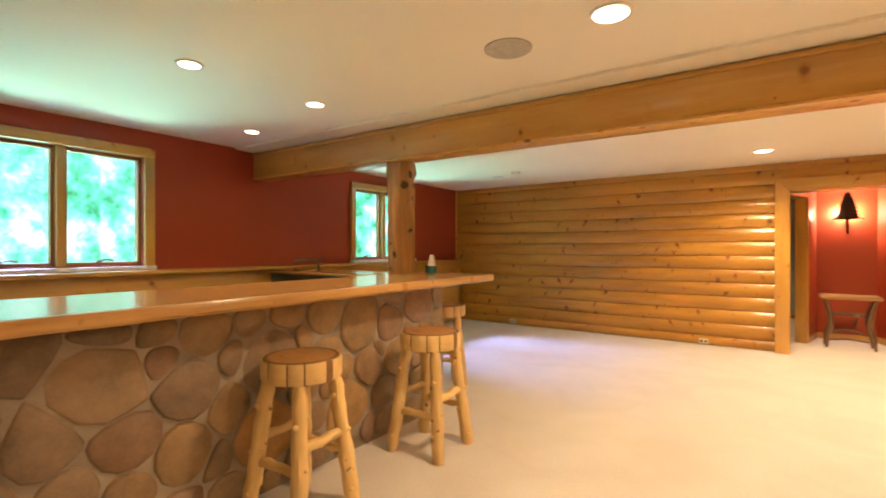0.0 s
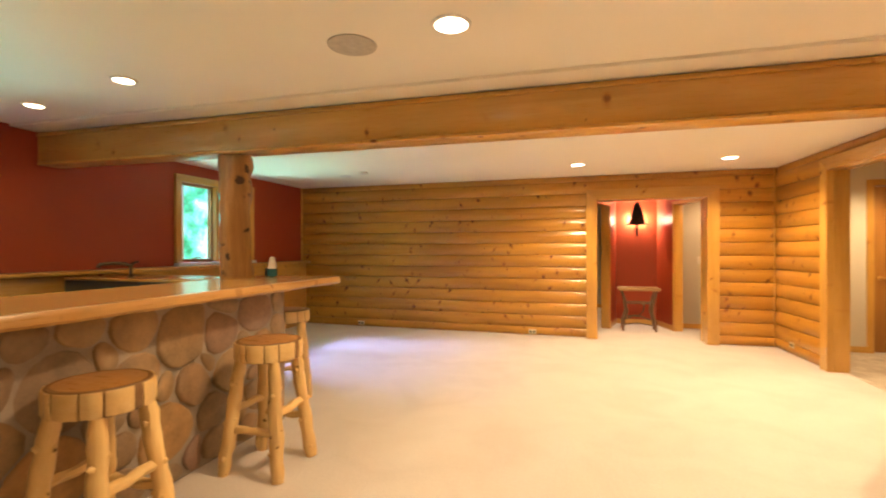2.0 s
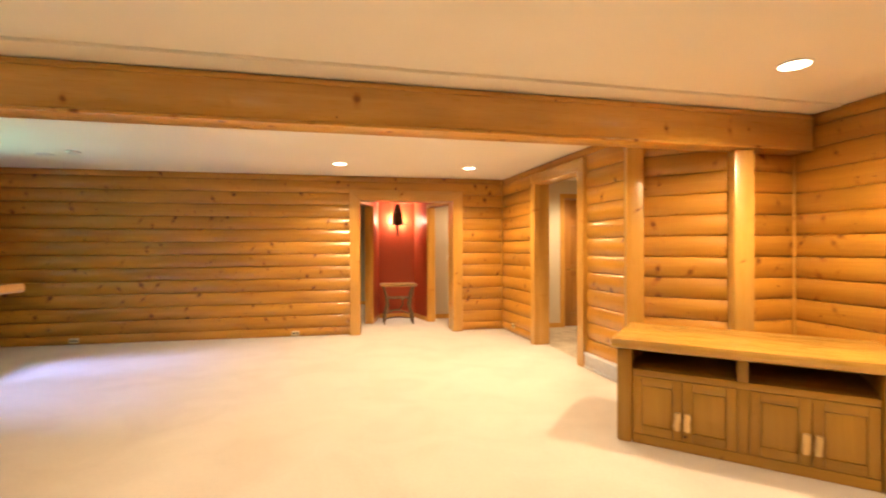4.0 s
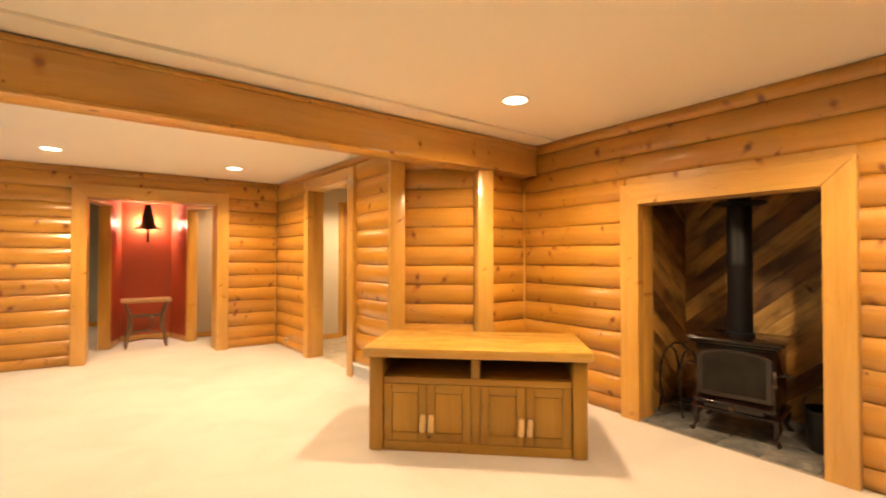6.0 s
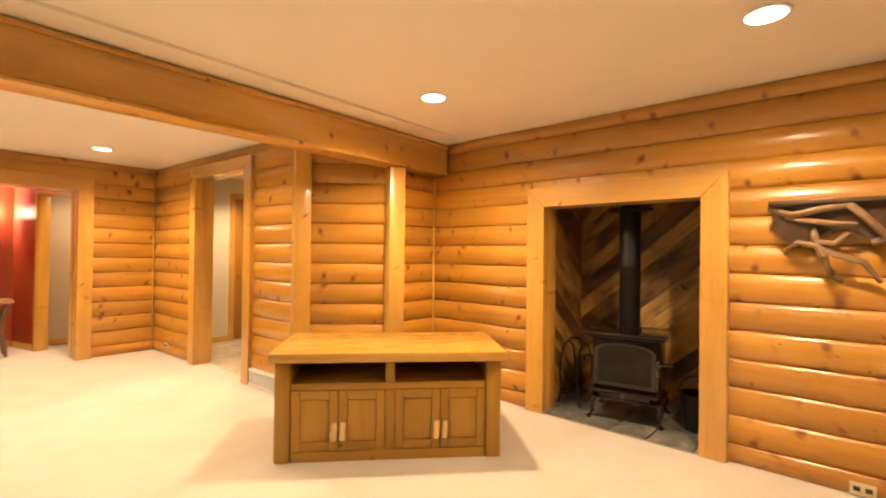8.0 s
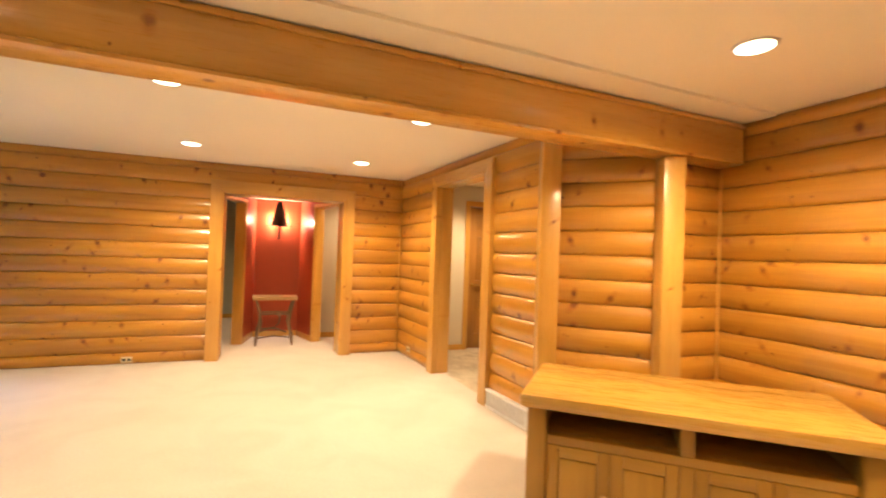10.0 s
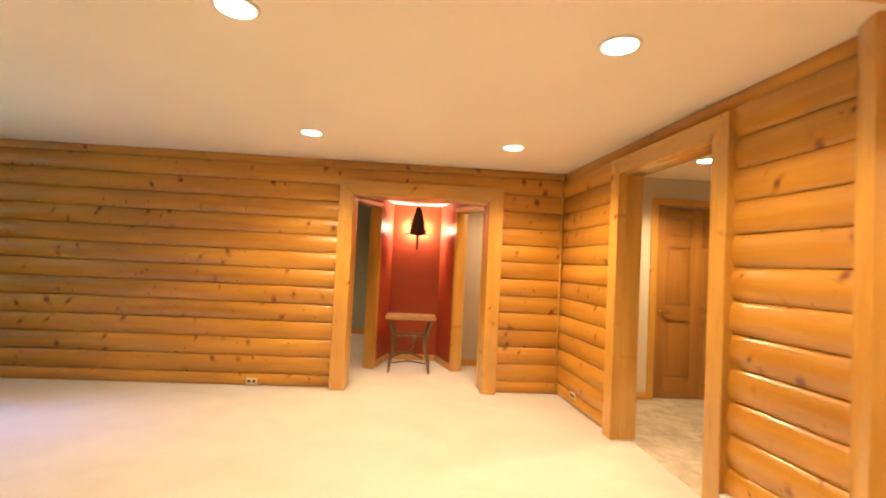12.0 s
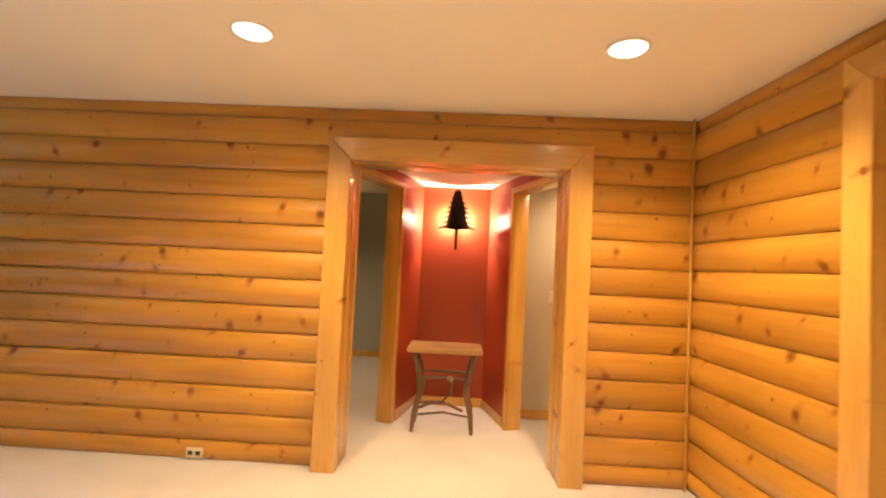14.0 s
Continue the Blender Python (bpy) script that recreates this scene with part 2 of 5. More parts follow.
DRIFTBRANCH = wood("weathered_driftwood", (0.36, 0.25, 0.14), (0.25, 0.16, 0.085), (0.11, 0.065, 0.034), 0.6, 0.05, 0.4, 12.0, 0.6)
SLICE = wood("seat_top_wood", (0.62, 0.35, 0.12), (0.50, 0.25, 0.075), (0.28, 0.115, 0.034), 0.3, 0.4, 0.5, 6.0, 0.15)
RED = paint("red_wall_paint", (0.33, 0.046, 0.012), 0.5, 0.06)
WHITE = paint("ceiling_paint", (0.86, 0.81, 0.70), 0.8, 0.02, 140.0, 0.2)
BEIGE = paint("beige_wall_paint", (0.62, 0.56, 0.44), 0.6, 0.03)
SAGE = paint("grey_green_wall_paint", (0.36, 0.38, 0.33), 0.6, 0.03)
BLACK = plain("black_steel", (0.005, 0.005, 0.007), 0.42, 0.0, 0.0, 0.12, 0.25)
ENAMEL = plain("dark_brown_enamel", (0.009, 0.0038, 0.003), 0.16, 0.0, 0.35, 0.12, 0.4)
IRON = plain("wrought_iron", (0.03, 0.024, 0.02), 0.4, 0.6)
BRASS = plain("brass", (0.72, 0.50, 0.18), 0.25, 1.0)
CHROME = plain("brushed_bronze", (0.16, 0.12, 0.08), 0.3, 0.9)
WHITEMETAL = plain("white_enamel_metal", (0.74, 0.74, 0.76), 0.4)
GRILLE = plain("speaker_cloth", (0.50, 0.46, 0.40), 0.85)
IVORY = plain("ivory_plastic", (0.64, 0.55, 0.36), 0.4)
DARKHOLE = plain("dark_plastic", (0.02, 0.018, 0.015), 0.6)
LENS = glow("downlight_lens", (1.0, 0.86, 0.62), 9.0)
LAMPGLOW = glow("sconce_bulb", (1.0, 0.80, 0.50), 26.0)
MORTAR = paint("mortar", (0.35, 0.30, 0.245), 0.9, 0.22, 120.0, 0.6, 5.0)
TEAL = plain("teal_plastic", (0.03, 0.14, 0.16), 0.25)
SOFTWHITE = plain("white_plastic", (0.74, 0.70, 0.66), 0.35)
SINK = plain("black_sink_stone", (0.03, 0.028, 0.027), 0.3)


def carpet():
    m, nt, b = nodes_of("cream_carpet", 0.95)
    fibre = N(nt, "ShaderNodeTexNoise", Scale=260.0, Detail=3.0)
    tuft = N(nt, "ShaderNodeTexNoise", Scale=55.0, Detail=3.0)
    lay = N(nt, "ShaderNodeTexNoise", Scale=1.6, Detail=4.0, Distortion=1.2)
    for n in (fibre, tuft, lay):
        nt.links.new(coords(nt), n.inputs["Vector"])
    col = ramp(nt, lay.outputs[0], [(0.32, (0.62, 0.58, 0.56)), (0.5, (0.70, 0.66, 0.645)), (0.68, (0.75, 0.715, 0.70))])
    col = mix(nt, 0.35, col, ramp(nt, fibre.outputs[0], [(0.3, (0.48, 0.44, 0.39)), (0.7, (0.80, 0.76, 0.72))]))
    col = mix(nt, 0.2, col, ramp(nt, tuft.outputs[0], [(0.3, (0.50, 0.45, 0.37)), (0.7, (0.78, 0.73, 0.64))]))
    nt.links.new(col, b.inputs["Base Color"])
    b.inputs["Sheen Weight"].default_value = 0.15
    bump(nt, b, mix(nt, 0.5, fibre.outputs[0], tuft.outputs[0]), 0.7, 0.012)
    return m


def stone(name):
    m, nt, b = nodes_of(name, 0.55, 0.2)
    oi = nt.nodes.new("ShaderNodeObjectInfo")
    base = ramp(nt, oi.outputs["Random"], [(0.0, (0.17, 0.125, 0.095)), (0.15, (0.34, 0.235, 0.135)), (0.3, (0.27, 0.175, 0.135)), (0.45, (0.38, 0.27, 0.155)), (0.52, (0.50, 0.28, 0.095)), (0.58, (0.24, 0.18, 0.14)), (0.8, (0.37, 0.275, 0.19)), (1.0, (0.26, 0.16, 0.13))])
    n = N(nt, "ShaderNodeTexNoise", Scale=7.0, Detail=6.0, Roughness=0.65)
    f = N(nt, "ShaderNodeTexNoise", Scale=60.0, Detail=4.0)
    for q in (n, f):
        nt.links.new(coords(nt, (1, 1, 1), 20.0), q.inputs["Vector"])
    col = mix(nt, 1.0, base, ramp(nt, n.outputs[0], [(0.3, (0.66, 0.65, 0.60)), (0.7, (1.26, 1.20, 1.04))]), "MULTIPLY")
    col = mix(nt, 0.10, col, ramp(nt, f.outputs[0], [(0.35, (0.13, 0.085, 0.06)), (0.65, (0.38, 0.27, 0.17))]))
    nt.links.new(col, b.inputs["Base Color"])
    bump(nt, b, mix(nt, 0.4, n.outputs[0], f.outputs[0]), 0.45, 0.012)
    return m


def slate(name, lo, mid, hi, rough):
    m, nt, b = nodes_of(name, rough)
    n = N(nt, "ShaderNodeTexNoise", Scale=5.0, Detail=7.0, Roughness=0.65, Distortion=1.0)
    nt.links.new(coords(nt, (1, 1, 1), 9.0), n.inputs["Vector"])
    nt.links.new(ramp(nt, n.outputs[0], [(0.3, lo), (0.5, mid), (0.68, hi)]), b.inputs["Base Color"])
    bump(nt, b, n.outputs[0], 0.4, 0.01)
    return m


def reclaimed():
    m, nt, b = nodes_of("reclaimed_plank", 0.55, 0.08)
    oi = nt.nodes.new("ShaderNodeObjectInfo")
    grain = N(nt, "ShaderNodeTexNoise", Scale=1.0, Detail=6.0, Roughness=0.65, Distortion=0.8)
    nt.links.new(coords(nt, (1.6, 26, 26), 37.0), grain.inputs["Vector"])
    blotch = N(nt, "ShaderNodeTexNoise", Scale=1.0, Detail=3.0)
    nt.links.new(coords(nt, (3.2, 6.0, 6.0), 53.0), blotch.inputs["Vector"])
    tone = ramp(nt, oi.outputs["Random"], [(0.0, (0.13, 0.06, 0.02)), (0.22, (0.50, 0.30, 0.085)), (0.4, (0.26, 0.13, 0.036)), (0.55, (0.58, 0.37, 0.115)), (0.7, (0.16, 0.08, 0.026)), (0.85, (0.44, 0.26, 0.075)), (1.0, (0.32, 0.175, 0.05))])
    col = mix(nt, 1.0, tone, ramp(nt, grain.outputs[0], [(0.25, (0.62, 0.58, 0.52)), (0.75, (1.3, 1.26, 1.2))]), "MULTIPLY")
    col = mix(nt, 1.0, col, ramp(nt, blotch.outputs[0], [(0.34, (0.36, 0.32, 0.28)), (0.5, (0.95, 0.93, 0.9)), (0.7, (1.3, 1.25, 1.15))]), "MULTIPLY")
    nt.links.new(branch_knots(nt, col, (0.12, 0.06, 0.025), (0.5, 0.12), 0.03, 0.4, False), b.inputs["Base Color"])
    bump(nt, b, grain.outputs[0], 0.4, 0.004)
    return m


CARPET = carpet()
PLANK = reclaimed()
STONE = stone("river_stone")
SLATE = slate("slate_hearth", (0.05, 0.054, 0.056), (0.14, 0.144, 0.144), (0.32, 0.30, 0.27), 0.30)
VINYL = slate("stone_look_floor", (0.36, 0.30, 0.22), (0.52, 0.46, 0.36), (0.68, 0.62, 0.50), 0.35)


def glass_mat():
    m, nt, b = nodes_of("window_glass", 0.0)
    b.inputs["Transmission Weight"].default_value = 1.0
    b.inputs["IOR"].default_value = 1.45
    return m


GLASS = glass_mat()


def stove_glass():
    m, nt, b = nodes_of("smoky_stove_glass", 0.12)
    b.inputs["Specular IOR Level"].default_value = 0.12
    n = N(nt, "ShaderNodeTexNoise", Scale=5.0, Detail=4.0)
    nt.links.new(coords(nt), n.inputs["Vector"])
    nt.links.new(ramp(nt, n.outputs[0], [(0.3, (0.010, 0.009, 0.0075)), (0.7, (0.022, 0.019, 0.016))]), b.inputs["Base Color"])
    return m


STOVEGLASS = stove_glass()


def foliage_backdrop():
    m, nt, b = nodes_of("glowing_woods_backdrop")
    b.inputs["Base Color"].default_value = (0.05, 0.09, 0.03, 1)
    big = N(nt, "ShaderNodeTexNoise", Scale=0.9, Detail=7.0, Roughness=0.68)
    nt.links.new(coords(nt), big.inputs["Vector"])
    # the sunlight on the leaves is put into the emission colours
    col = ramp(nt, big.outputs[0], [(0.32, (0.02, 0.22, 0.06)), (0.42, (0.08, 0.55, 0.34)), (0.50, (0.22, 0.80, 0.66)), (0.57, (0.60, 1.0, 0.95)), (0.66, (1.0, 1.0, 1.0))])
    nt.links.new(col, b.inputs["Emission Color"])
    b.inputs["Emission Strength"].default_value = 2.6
    return m


WOODS = foliage_backdrop()

# ---- building helpers ----


def world_of(ob):
    m = ob.matrix_basis.copy()
    while ob.parent:
        ob = ob.parent
        m = ob.matrix_basis @ m
    return m


def link_mesh(name, mesh, parent=None, m=None, label=""):
    """One object; m is its pose in the world."""
    ob = new(name, mesh)
    m = m if m is not None else Matrix()
    if parent:
        ob.parent = parent
        ob.matrix_basis = world_of(parent).inverted() @ m
    else:
        ob.matrix_basis = m
    if label:
        tagged(ob, label)
    return ob


def mesh_of(name, bm, mat, smooth=False):
    me = bpy.data.meshes.new(name)
    bm.normal_update()
    bm.to_mesh(me)
    bm.free()
    if mat:
        me.materials.append(mat)
    if smooth:
        me.shade_smooth()
        me.set_sharp_from_angle(angle=radians(40))
    return me


def part(name, bm, mat, parent=None, label="", m=None, smooth=False):
    return link_mesh(name, mesh_of(name, bm, mat, smooth), parent, m, label)


def thing(name, m, label, category, group="", kind=""):
    ob = new(name)
    ob.empty_display_size = 0.2
    ob.matrix_basis = m
    return tagged(ob, label, category, group, kind)


def box(x0, x1, y0, y1, z0, z1, bevel=0.0, bm=None, segments=2):
    bm = bm or bmesh.new()
    made = bmesh.ops.create_cube(bm, size=1.0, matrix=Matrix.Translation(((x0 + x1) / 2, (y0 + y1) / 2, (z0 + z1) / 2)) @ Matrix.Diagonal((x1 - x0, y1 - y0, z1 - z0, 1)))
    if bevel:
        es = {e for v in made["verts"] for e in v.link_edges}
        bmesh.ops.bevel(bm, geom=list(es), offset=bevel, segments=segments, affect="EDGES", profile=0.5)
    return bm


TURNS = {"x": pose(0, 0, 0), "y": pose(0, 0, 0, 0, 0, 90), "z": pose(0, 0, 0, 0, -90, 0)}


def board(name, x0, x1, y0, y1, z0, z1, mat, parent=None, axis="x", bevel=0.004, label="", base=None):
    """A board given by its limits (in the frame of base), its grain along axis."""
    c = Vector(((x0 + x1) / 2, (y0 + y1) / 2, (z0 + z1) / 2))
    d = (x1 - x0, y1 - y0, z1 - z0)
    lx, ly, lz = {"x": d, "y": (d[1], d[0], d[2]), "z": (d[2], d[1], d[0])}[axis]
    bm = box(-lx / 2, lx / 2, -ly / 2, ly / 2, -lz / 2, lz / 2, bevel)
    m = (base or Matrix()) @ Matrix.Translation(c) @ TURNS[axis]
    return part(name, bm, mat, parent, label, m, bool(bevel))


def lathe(profile, n=24, bm=None):
    """A turned shape from (radius, height) pairs, closed at both ends."""
    bm = bm or bmesh.new()
    rings = []
    for r, z in profile:
        rings.append([bm.verts.new((r * math.cos(2 * math.pi * i / n), r * math.sin(2 * math.pi * i / n), z)) for i in range(n)])
    for a, b in zip(rings, rings[1:]):
        for i in range(n):
            bm.faces.new((a[i], a[(i + 1) % n], b[(i + 1) % n], b[i]))
    bm.faces.new(rings[0][::-1])
    bm.faces.new(rings[-1])
    return bm


def tube(points, radii, n=8, bm=None, rough=0.0, seed=0):
    """A round limb through points; the radius runs through radii; rough makes it knobbly."""
    bm = bm or bmesh.new()
    rnd = random.Random(seed)
    pts = [Vector(p) for p in points]
    rings = []
    for k, p in enumerate(pts):
        d = (pts[min(k + 1, len(pts) - 1)] - pts[max(k - 1, 0)]).normalized()
        u = d.orthogonal().normalized() if abs(d.z) > 0.9 else d.cross(Vector((0, 0, 1))).normalized()
        if abs(d.z) > 0.9:
            u = (Vector((1, 0, 0)) - d * d.x).normalized()
        v = d.cross(u)
        r = radii[k] if isinstance(radii, (list, tuple)) else radii
        rings.append([bm.verts.new(p + (u * math.cos(2 * math.pi * i / n) + v * math.sin(2 * math.pi * i / n)) * r * (1 + rough * rnd.uniform(-1, 1))) for i in range(n)])
    for a, b in zip(rings, rings[1:]):
        for i in range(n):
            bm.faces.new((a[i], a[(i + 1) % n], b[(i + 1) % n], b[i]))
    bm.faces.new(rings[0][::-1])
    bm.faces.new(rings[-1])
    bmesh.ops.recalc_face_normals(bm, faces=bm.faces)
    return bm


def limb(p, q, r0, r1, steps=7, wobble=0.009, rough=0.13, seed=0, n=8):
    """A peeled branch from p to q, in its own frame with x along it, so that the grain follows; returns bmesh and pose."""
    p, q = Vector(p), Vector(q)
    rnd = random.Random(seed)
    length = (q - p).length
    pts = [(length * k / (steps - 1), rnd.uniform(-1, 1) * wobble * (0 < k < steps - 1), rnd.uniform(-1, 1) * wobble * (0 < k < steps - 1)) for k in range(steps)]
    rad = [(r0 + (r1 - r0) * k / (steps - 1)) * (0.86 if k in (0, steps - 1) else rnd.uniform(0.95, 1.1)) for k in range(steps)]
    m = Matrix.Translation(p) @ (q - p).to_track_quat("X", "Z").to_matrix().to_4x4()
    return tube(pts, rad, n, None, rough, seed), m


# ---- plan ----
CEIL = 2.452
FRONT = 2.474
COURSE = 0.187
FIRST = 0.125
TH_E = math.degrees(math.atan2(3.26 - 3.07, 7.65 - 4.36))  # the east wall runs a little askew
NORTH = pose(-4.37, 7.65, 0)
EAST = pose(3.075, 7.65, 0, 0, 0, -90 + TH_E)
EAST_LEN = math.hypot(3.29, 0.19)
DIAG = pose(3.27, 4.36, 0, 0, 0, math.degrees(math.atan2(3.74 - 4.36, 3.90 - 3.27)))
DIAG_LEN = math.hypot(0.63, 0.62)
RETURN_ = pose(3.90, 3.82, 0, 0, 0, 1)
HEARTHWALL = pose(4.53, 3.90, 0, 0, 0, -90)

BEAM = pose(0, 3.475, 0, 0, 0, 1.6)  # the beam runs a little askew too

LOG_MESHES = {}


def log_mesh(length, height, bulge=0.036):
    bulge = bulge if height > 0.1 else 0.014
    key = (round(length, 3), round(height, 3))
    if key not in LOG_MESHES:
        bm = bmesh.new()
        k = 13
        prof = []
        for i in range(k + 1):
            u = i / k
            prof.append((-bulge * (0.12 + 0.88 * (1 - abs(2 * u - 1) ** 2.0) ** 0.92) * (0 < i < k), (0.018 if i == 1 else 0.982 if i == k - 1 else u) * height))
        a = [bm.verts.new((0.001, y, z)) for y, z in prof]
        b = [bm.verts.new((length - 0.001, y, z)) for y, z in prof]
        for i in range(k):
            f = bm.faces.new((a[i], b[i], b[i + 1], a[i + 1]))
            f.smooth = True
        # the ends have corners of their own, so that the round face shades straight
        bm.faces.new([bm.verts.new(v.co) for v in a])
        bm.faces.new([bm.verts.new(v.co) for v in b[::-1]])
        LOG_MESHES[key] = mesh_of("log", bm, LOG)
    return LOG_MESHES[key]


def log_wall(parent, base, length, holes=(), top=CEIL, seed=1, start=0.0):
    """Courses of half-round log siding in the frame of base: x along the wall, the room on the side of -y."""
    rnd = random.Random(seed)
    z = 0.0
    while z < top - 0.004:
        h = min(COURSE if z else FIRST, top - z)
        spans = [(start, length)]
        for a, b, h0, h1 in holes:
            if h0 <= z + h / 2 < h1:
                spans = [s for lo, hi in spans for s in ((lo, min(hi, a)), (max(lo, b), hi)) if s[1] - s[0] > 0.01]
        for lo, hi in spans:
            cuts, x = [lo], lo
            while hi - x > 3.6 and rnd.random() < 0.04:
                x += round(rnd.uniform(1.4, 3.4), 2)
                if hi - x > 0.5:
                    cuts.append(x)
            cuts.append(hi)
            for p, q in zip(cuts, cuts[1:]):
                link_mesh("log", log_mesh(q - p, h), parent, base @ Matrix.Translation((p, 0, z)))
        z += h


def wall_slabs(name, base, length, thick, holes, mat, top=CEIL, label="", start=0.0, y0=0.0):
    """A wall with its openings cut through: boxes joined end to end in one mesh."""
    bm = bmesh.new()
    edges = sorted({start, length, *(v for h in holes for v in h[:2])})
    for a, b in zip(edges, edges[1:]):
        mid = (a + b) / 2
        hole = [h for h in holes if h[0] < mid < h[1]]
        if not hole:
            box(a, b, y0, y0 + thick, 0, top, 0, bm)
        else:
            if hole[0][2] > 0:
                box(a, b, y0, y0 + thick, 0, hole[0][2], 0, bm)
            if hole[0][3] < top:
                box(a, b, y0, y0 + thick, hole[0][3], top, 0, bm)
    ob = part(name, bm, mat, None, "", base)
    return tagged(ob, label, "wall", "", "structure")


def mitred(name, x0, x1, z0, z1, cut0, cut1, out, mat, parent, upright, base):
    """A casing board whose ends may be cut on the mitre; cut0 and cut1 shorten its inner edge."""
    cx, cz, e = (x0 + x1) / 2, (z0 + z1) / 2, 0.005
    if upright:
        inner, outer = (x1, x0) if cut1 >= 0 else (x0, x1)
        front = [(outer, z0), (inner, z0), (inner, z1 - abs(cut1)), (outer, z1)]
    else:
        front = [(x0 + cut0, z0), (x1 - cut1, z0), (x1, z1), (x0, z1)]
    m = base @ pose(cx, 0, cz, 0, -90 if upright else 0, 0)
    inv = m.inverted() @ base
    gx, gz = sum(p[0] for p in front) / 4, sum(p[1] for p in front) / 4
    bm = bmesh.new()
    rings = []
    for y, s in ((-0.001, 0.0), (-out + e, 0.0), (-out, e)):
        ring = []
        for x, z in front:
            ring.append(bm.verts.new(inv @ Vector((x - math.copysign(s, x - gx), y, z - math.copysign(s * 0.4, z - gz)))))
        rings.append(ring)
    for a, b in zip(rings, rings[1:]):
        for i in range(4):
            bm.faces.new((a[i], a[(i + 1) % 4], b[(i + 1) % 4], b[i]))
    bm.faces.new(rings[0][::-1])
    bm.faces.new(rings[-1])
    bmesh.ops.recalc_face_normals(bm, faces=bm.faces)
    return part(name, bm, mat, parent, "", m)


def casing(name, base, x0, x1, head, wide, out, deep, mat=BOARD, label="", sill=None, inset=0.0):
    """A cased opening: side and head boards on the room side and jambs through the wall."""
    t = thing(name, base @ Matrix.Translation(((x0 + x1) / 2, 0, 0)), label, "door frame", "", "structure")
    z0 = 0.0 if sill is None else sill
    mitred("side_casing", x0 - wide, x0, z0, head + wide, 0, wide, out, mat, t, True, base)
    mitred("side_casing", x1, x1 + wide, z0, head + wide, 0, -wide, out, mat, t, True, base)
    mitred("head_casing", x0 - wide + 0.002, x1 + wide - 0.002, head, head + wide, wide, wide, out, mat, t, False, base)
    board("jamb", x0 - 0.02, x0 + 0.004, 0.002, deep, z0, head, mat, t, "z", 0.002, "", base)
    board("jamb", x1 - 0.004, x1 + 0.02, 0.002, deep, z0, head, mat, t, "z", 0.002, "", base)
    board("head_jamb", x0 - 0.02, x1 + 0.02, 0.002, deep, head - 0.004, head + 0.02, mat, t, "x", 0.002, "", base)
    return t


# ---- floor, ceilings, walls ----
bm = box(-4.6, 7.2, -3.0, 12.0, -0.1, 0.0)
tagged(part("floor", bm, CARPET), "cream wall-to-wall cut pile carpet", "carpet", "", "structure")


def ceiling_slab(name, corners, z):
    bm = bmesh.new()
    low = [bm.verts.new((x, y, z)) for x, y in corners]
    up = [bm.verts.new((x, y, z + 0.12)) for x, y in corners]
    bm.faces.new(low[::-1])
    bm.faces.new(up)
    for i in range(4):
        bm.faces.new((low[i], low[(i + 1) % 4], up[(i + 1) % 4], up[i]))
    bmesh.ops.recalc_face_normals(bm, faces=bm.faces)
    return tagged(part(name, bm, WHITE), "white painted plaster ceiling with recessed lamps", "ceiling", "", "structure")


ceiling_slab("ceiling", ((-4.6, 3.442), (7.2, 3.772), (7.2, 12.0), (-4.6, 12.0)), CEIL)
ceiling_slab("ceiling_front", ((-4.6, -3.1), (7.2, -3.1), (7.2, 3.771), (-4.6, 3.441)), FRONT)
bm = box(-4.37, 4.47, -0.225, 0.0, FRONT - 0.022, FRONT - 0.001)
tagged(part("ceiling_drop", bm, WHITE, None, "", BEAM), "white plaster drop running beside the beam", "ceiling", "", "structure")

# north log wall with the cased opening to the alcove
wn = wall_slabs("wall_north", NORTH, 7.60, 0.14, [(5.11, 6.57, 0, 2.07)], BOARD, CEIL, "wall of varnished half-round pine log siding")
log_wall(wn, NORTH, 7.46, [(4.97, 6.71, 0, 2.21)], seed=4)
casing("door_1", NORTH, 5.11, 6.57, 2.07, 0.155, 0.11, 0.16, BOARD, "wide cased opening of varnished pine boards, no door")

# east log wall with the doorway to the side room
we = wall_slabs("wall_east", EAST, EAST_LEN, 0.14, [(1.32, 2.42, 0, 2.20)], BOARD, CEIL, "wall of varnished half-round pine log siding")
log_wall(we, EAST, EAST_LEN, [(1.16, 2.54, 0, 2.33)], seed=9)
casing("door_2", EAST, 1.32, 2.42, 2.20, 0.135, 0.075, 0.145, BOARD, "cased doorway of varnished pine boards, standing open")
wd = wall_slabs("wall_diagonal", DIAG, DIAG_LEN, 0.14, [], BOARD, CEIL, "slanting log-sided wall in the corner")
log_wall(wd, DIAG, DIAG_LEN, (), seed=12)
wr = wall_slabs("wall_return", RETURN_, 0.60, 0.14, [], BOARD, CEIL, "short log-sided wall under the beam")
log_wall(wr, RETURN_, 0.60, (), seed=15)
wh = wall_slabs("wall_hearth", HEARTHWALL, 6.6, 0.14, [(1.405, 2.595, 0, 1.760)], BOARD, FRONT, "log-sided wall with the stove niche")
log_wall(wh, HEARTHWALL, 6.6, [(1.25, 2.75, 0, 1.915)], FRONT, seed=21)
casing("niche_frame", HEARTHWALL, 1.405, 2.595, 1.760, 0.165, 0.075, 0.14, BOARD, "heavy pine board frame round the stove niche")

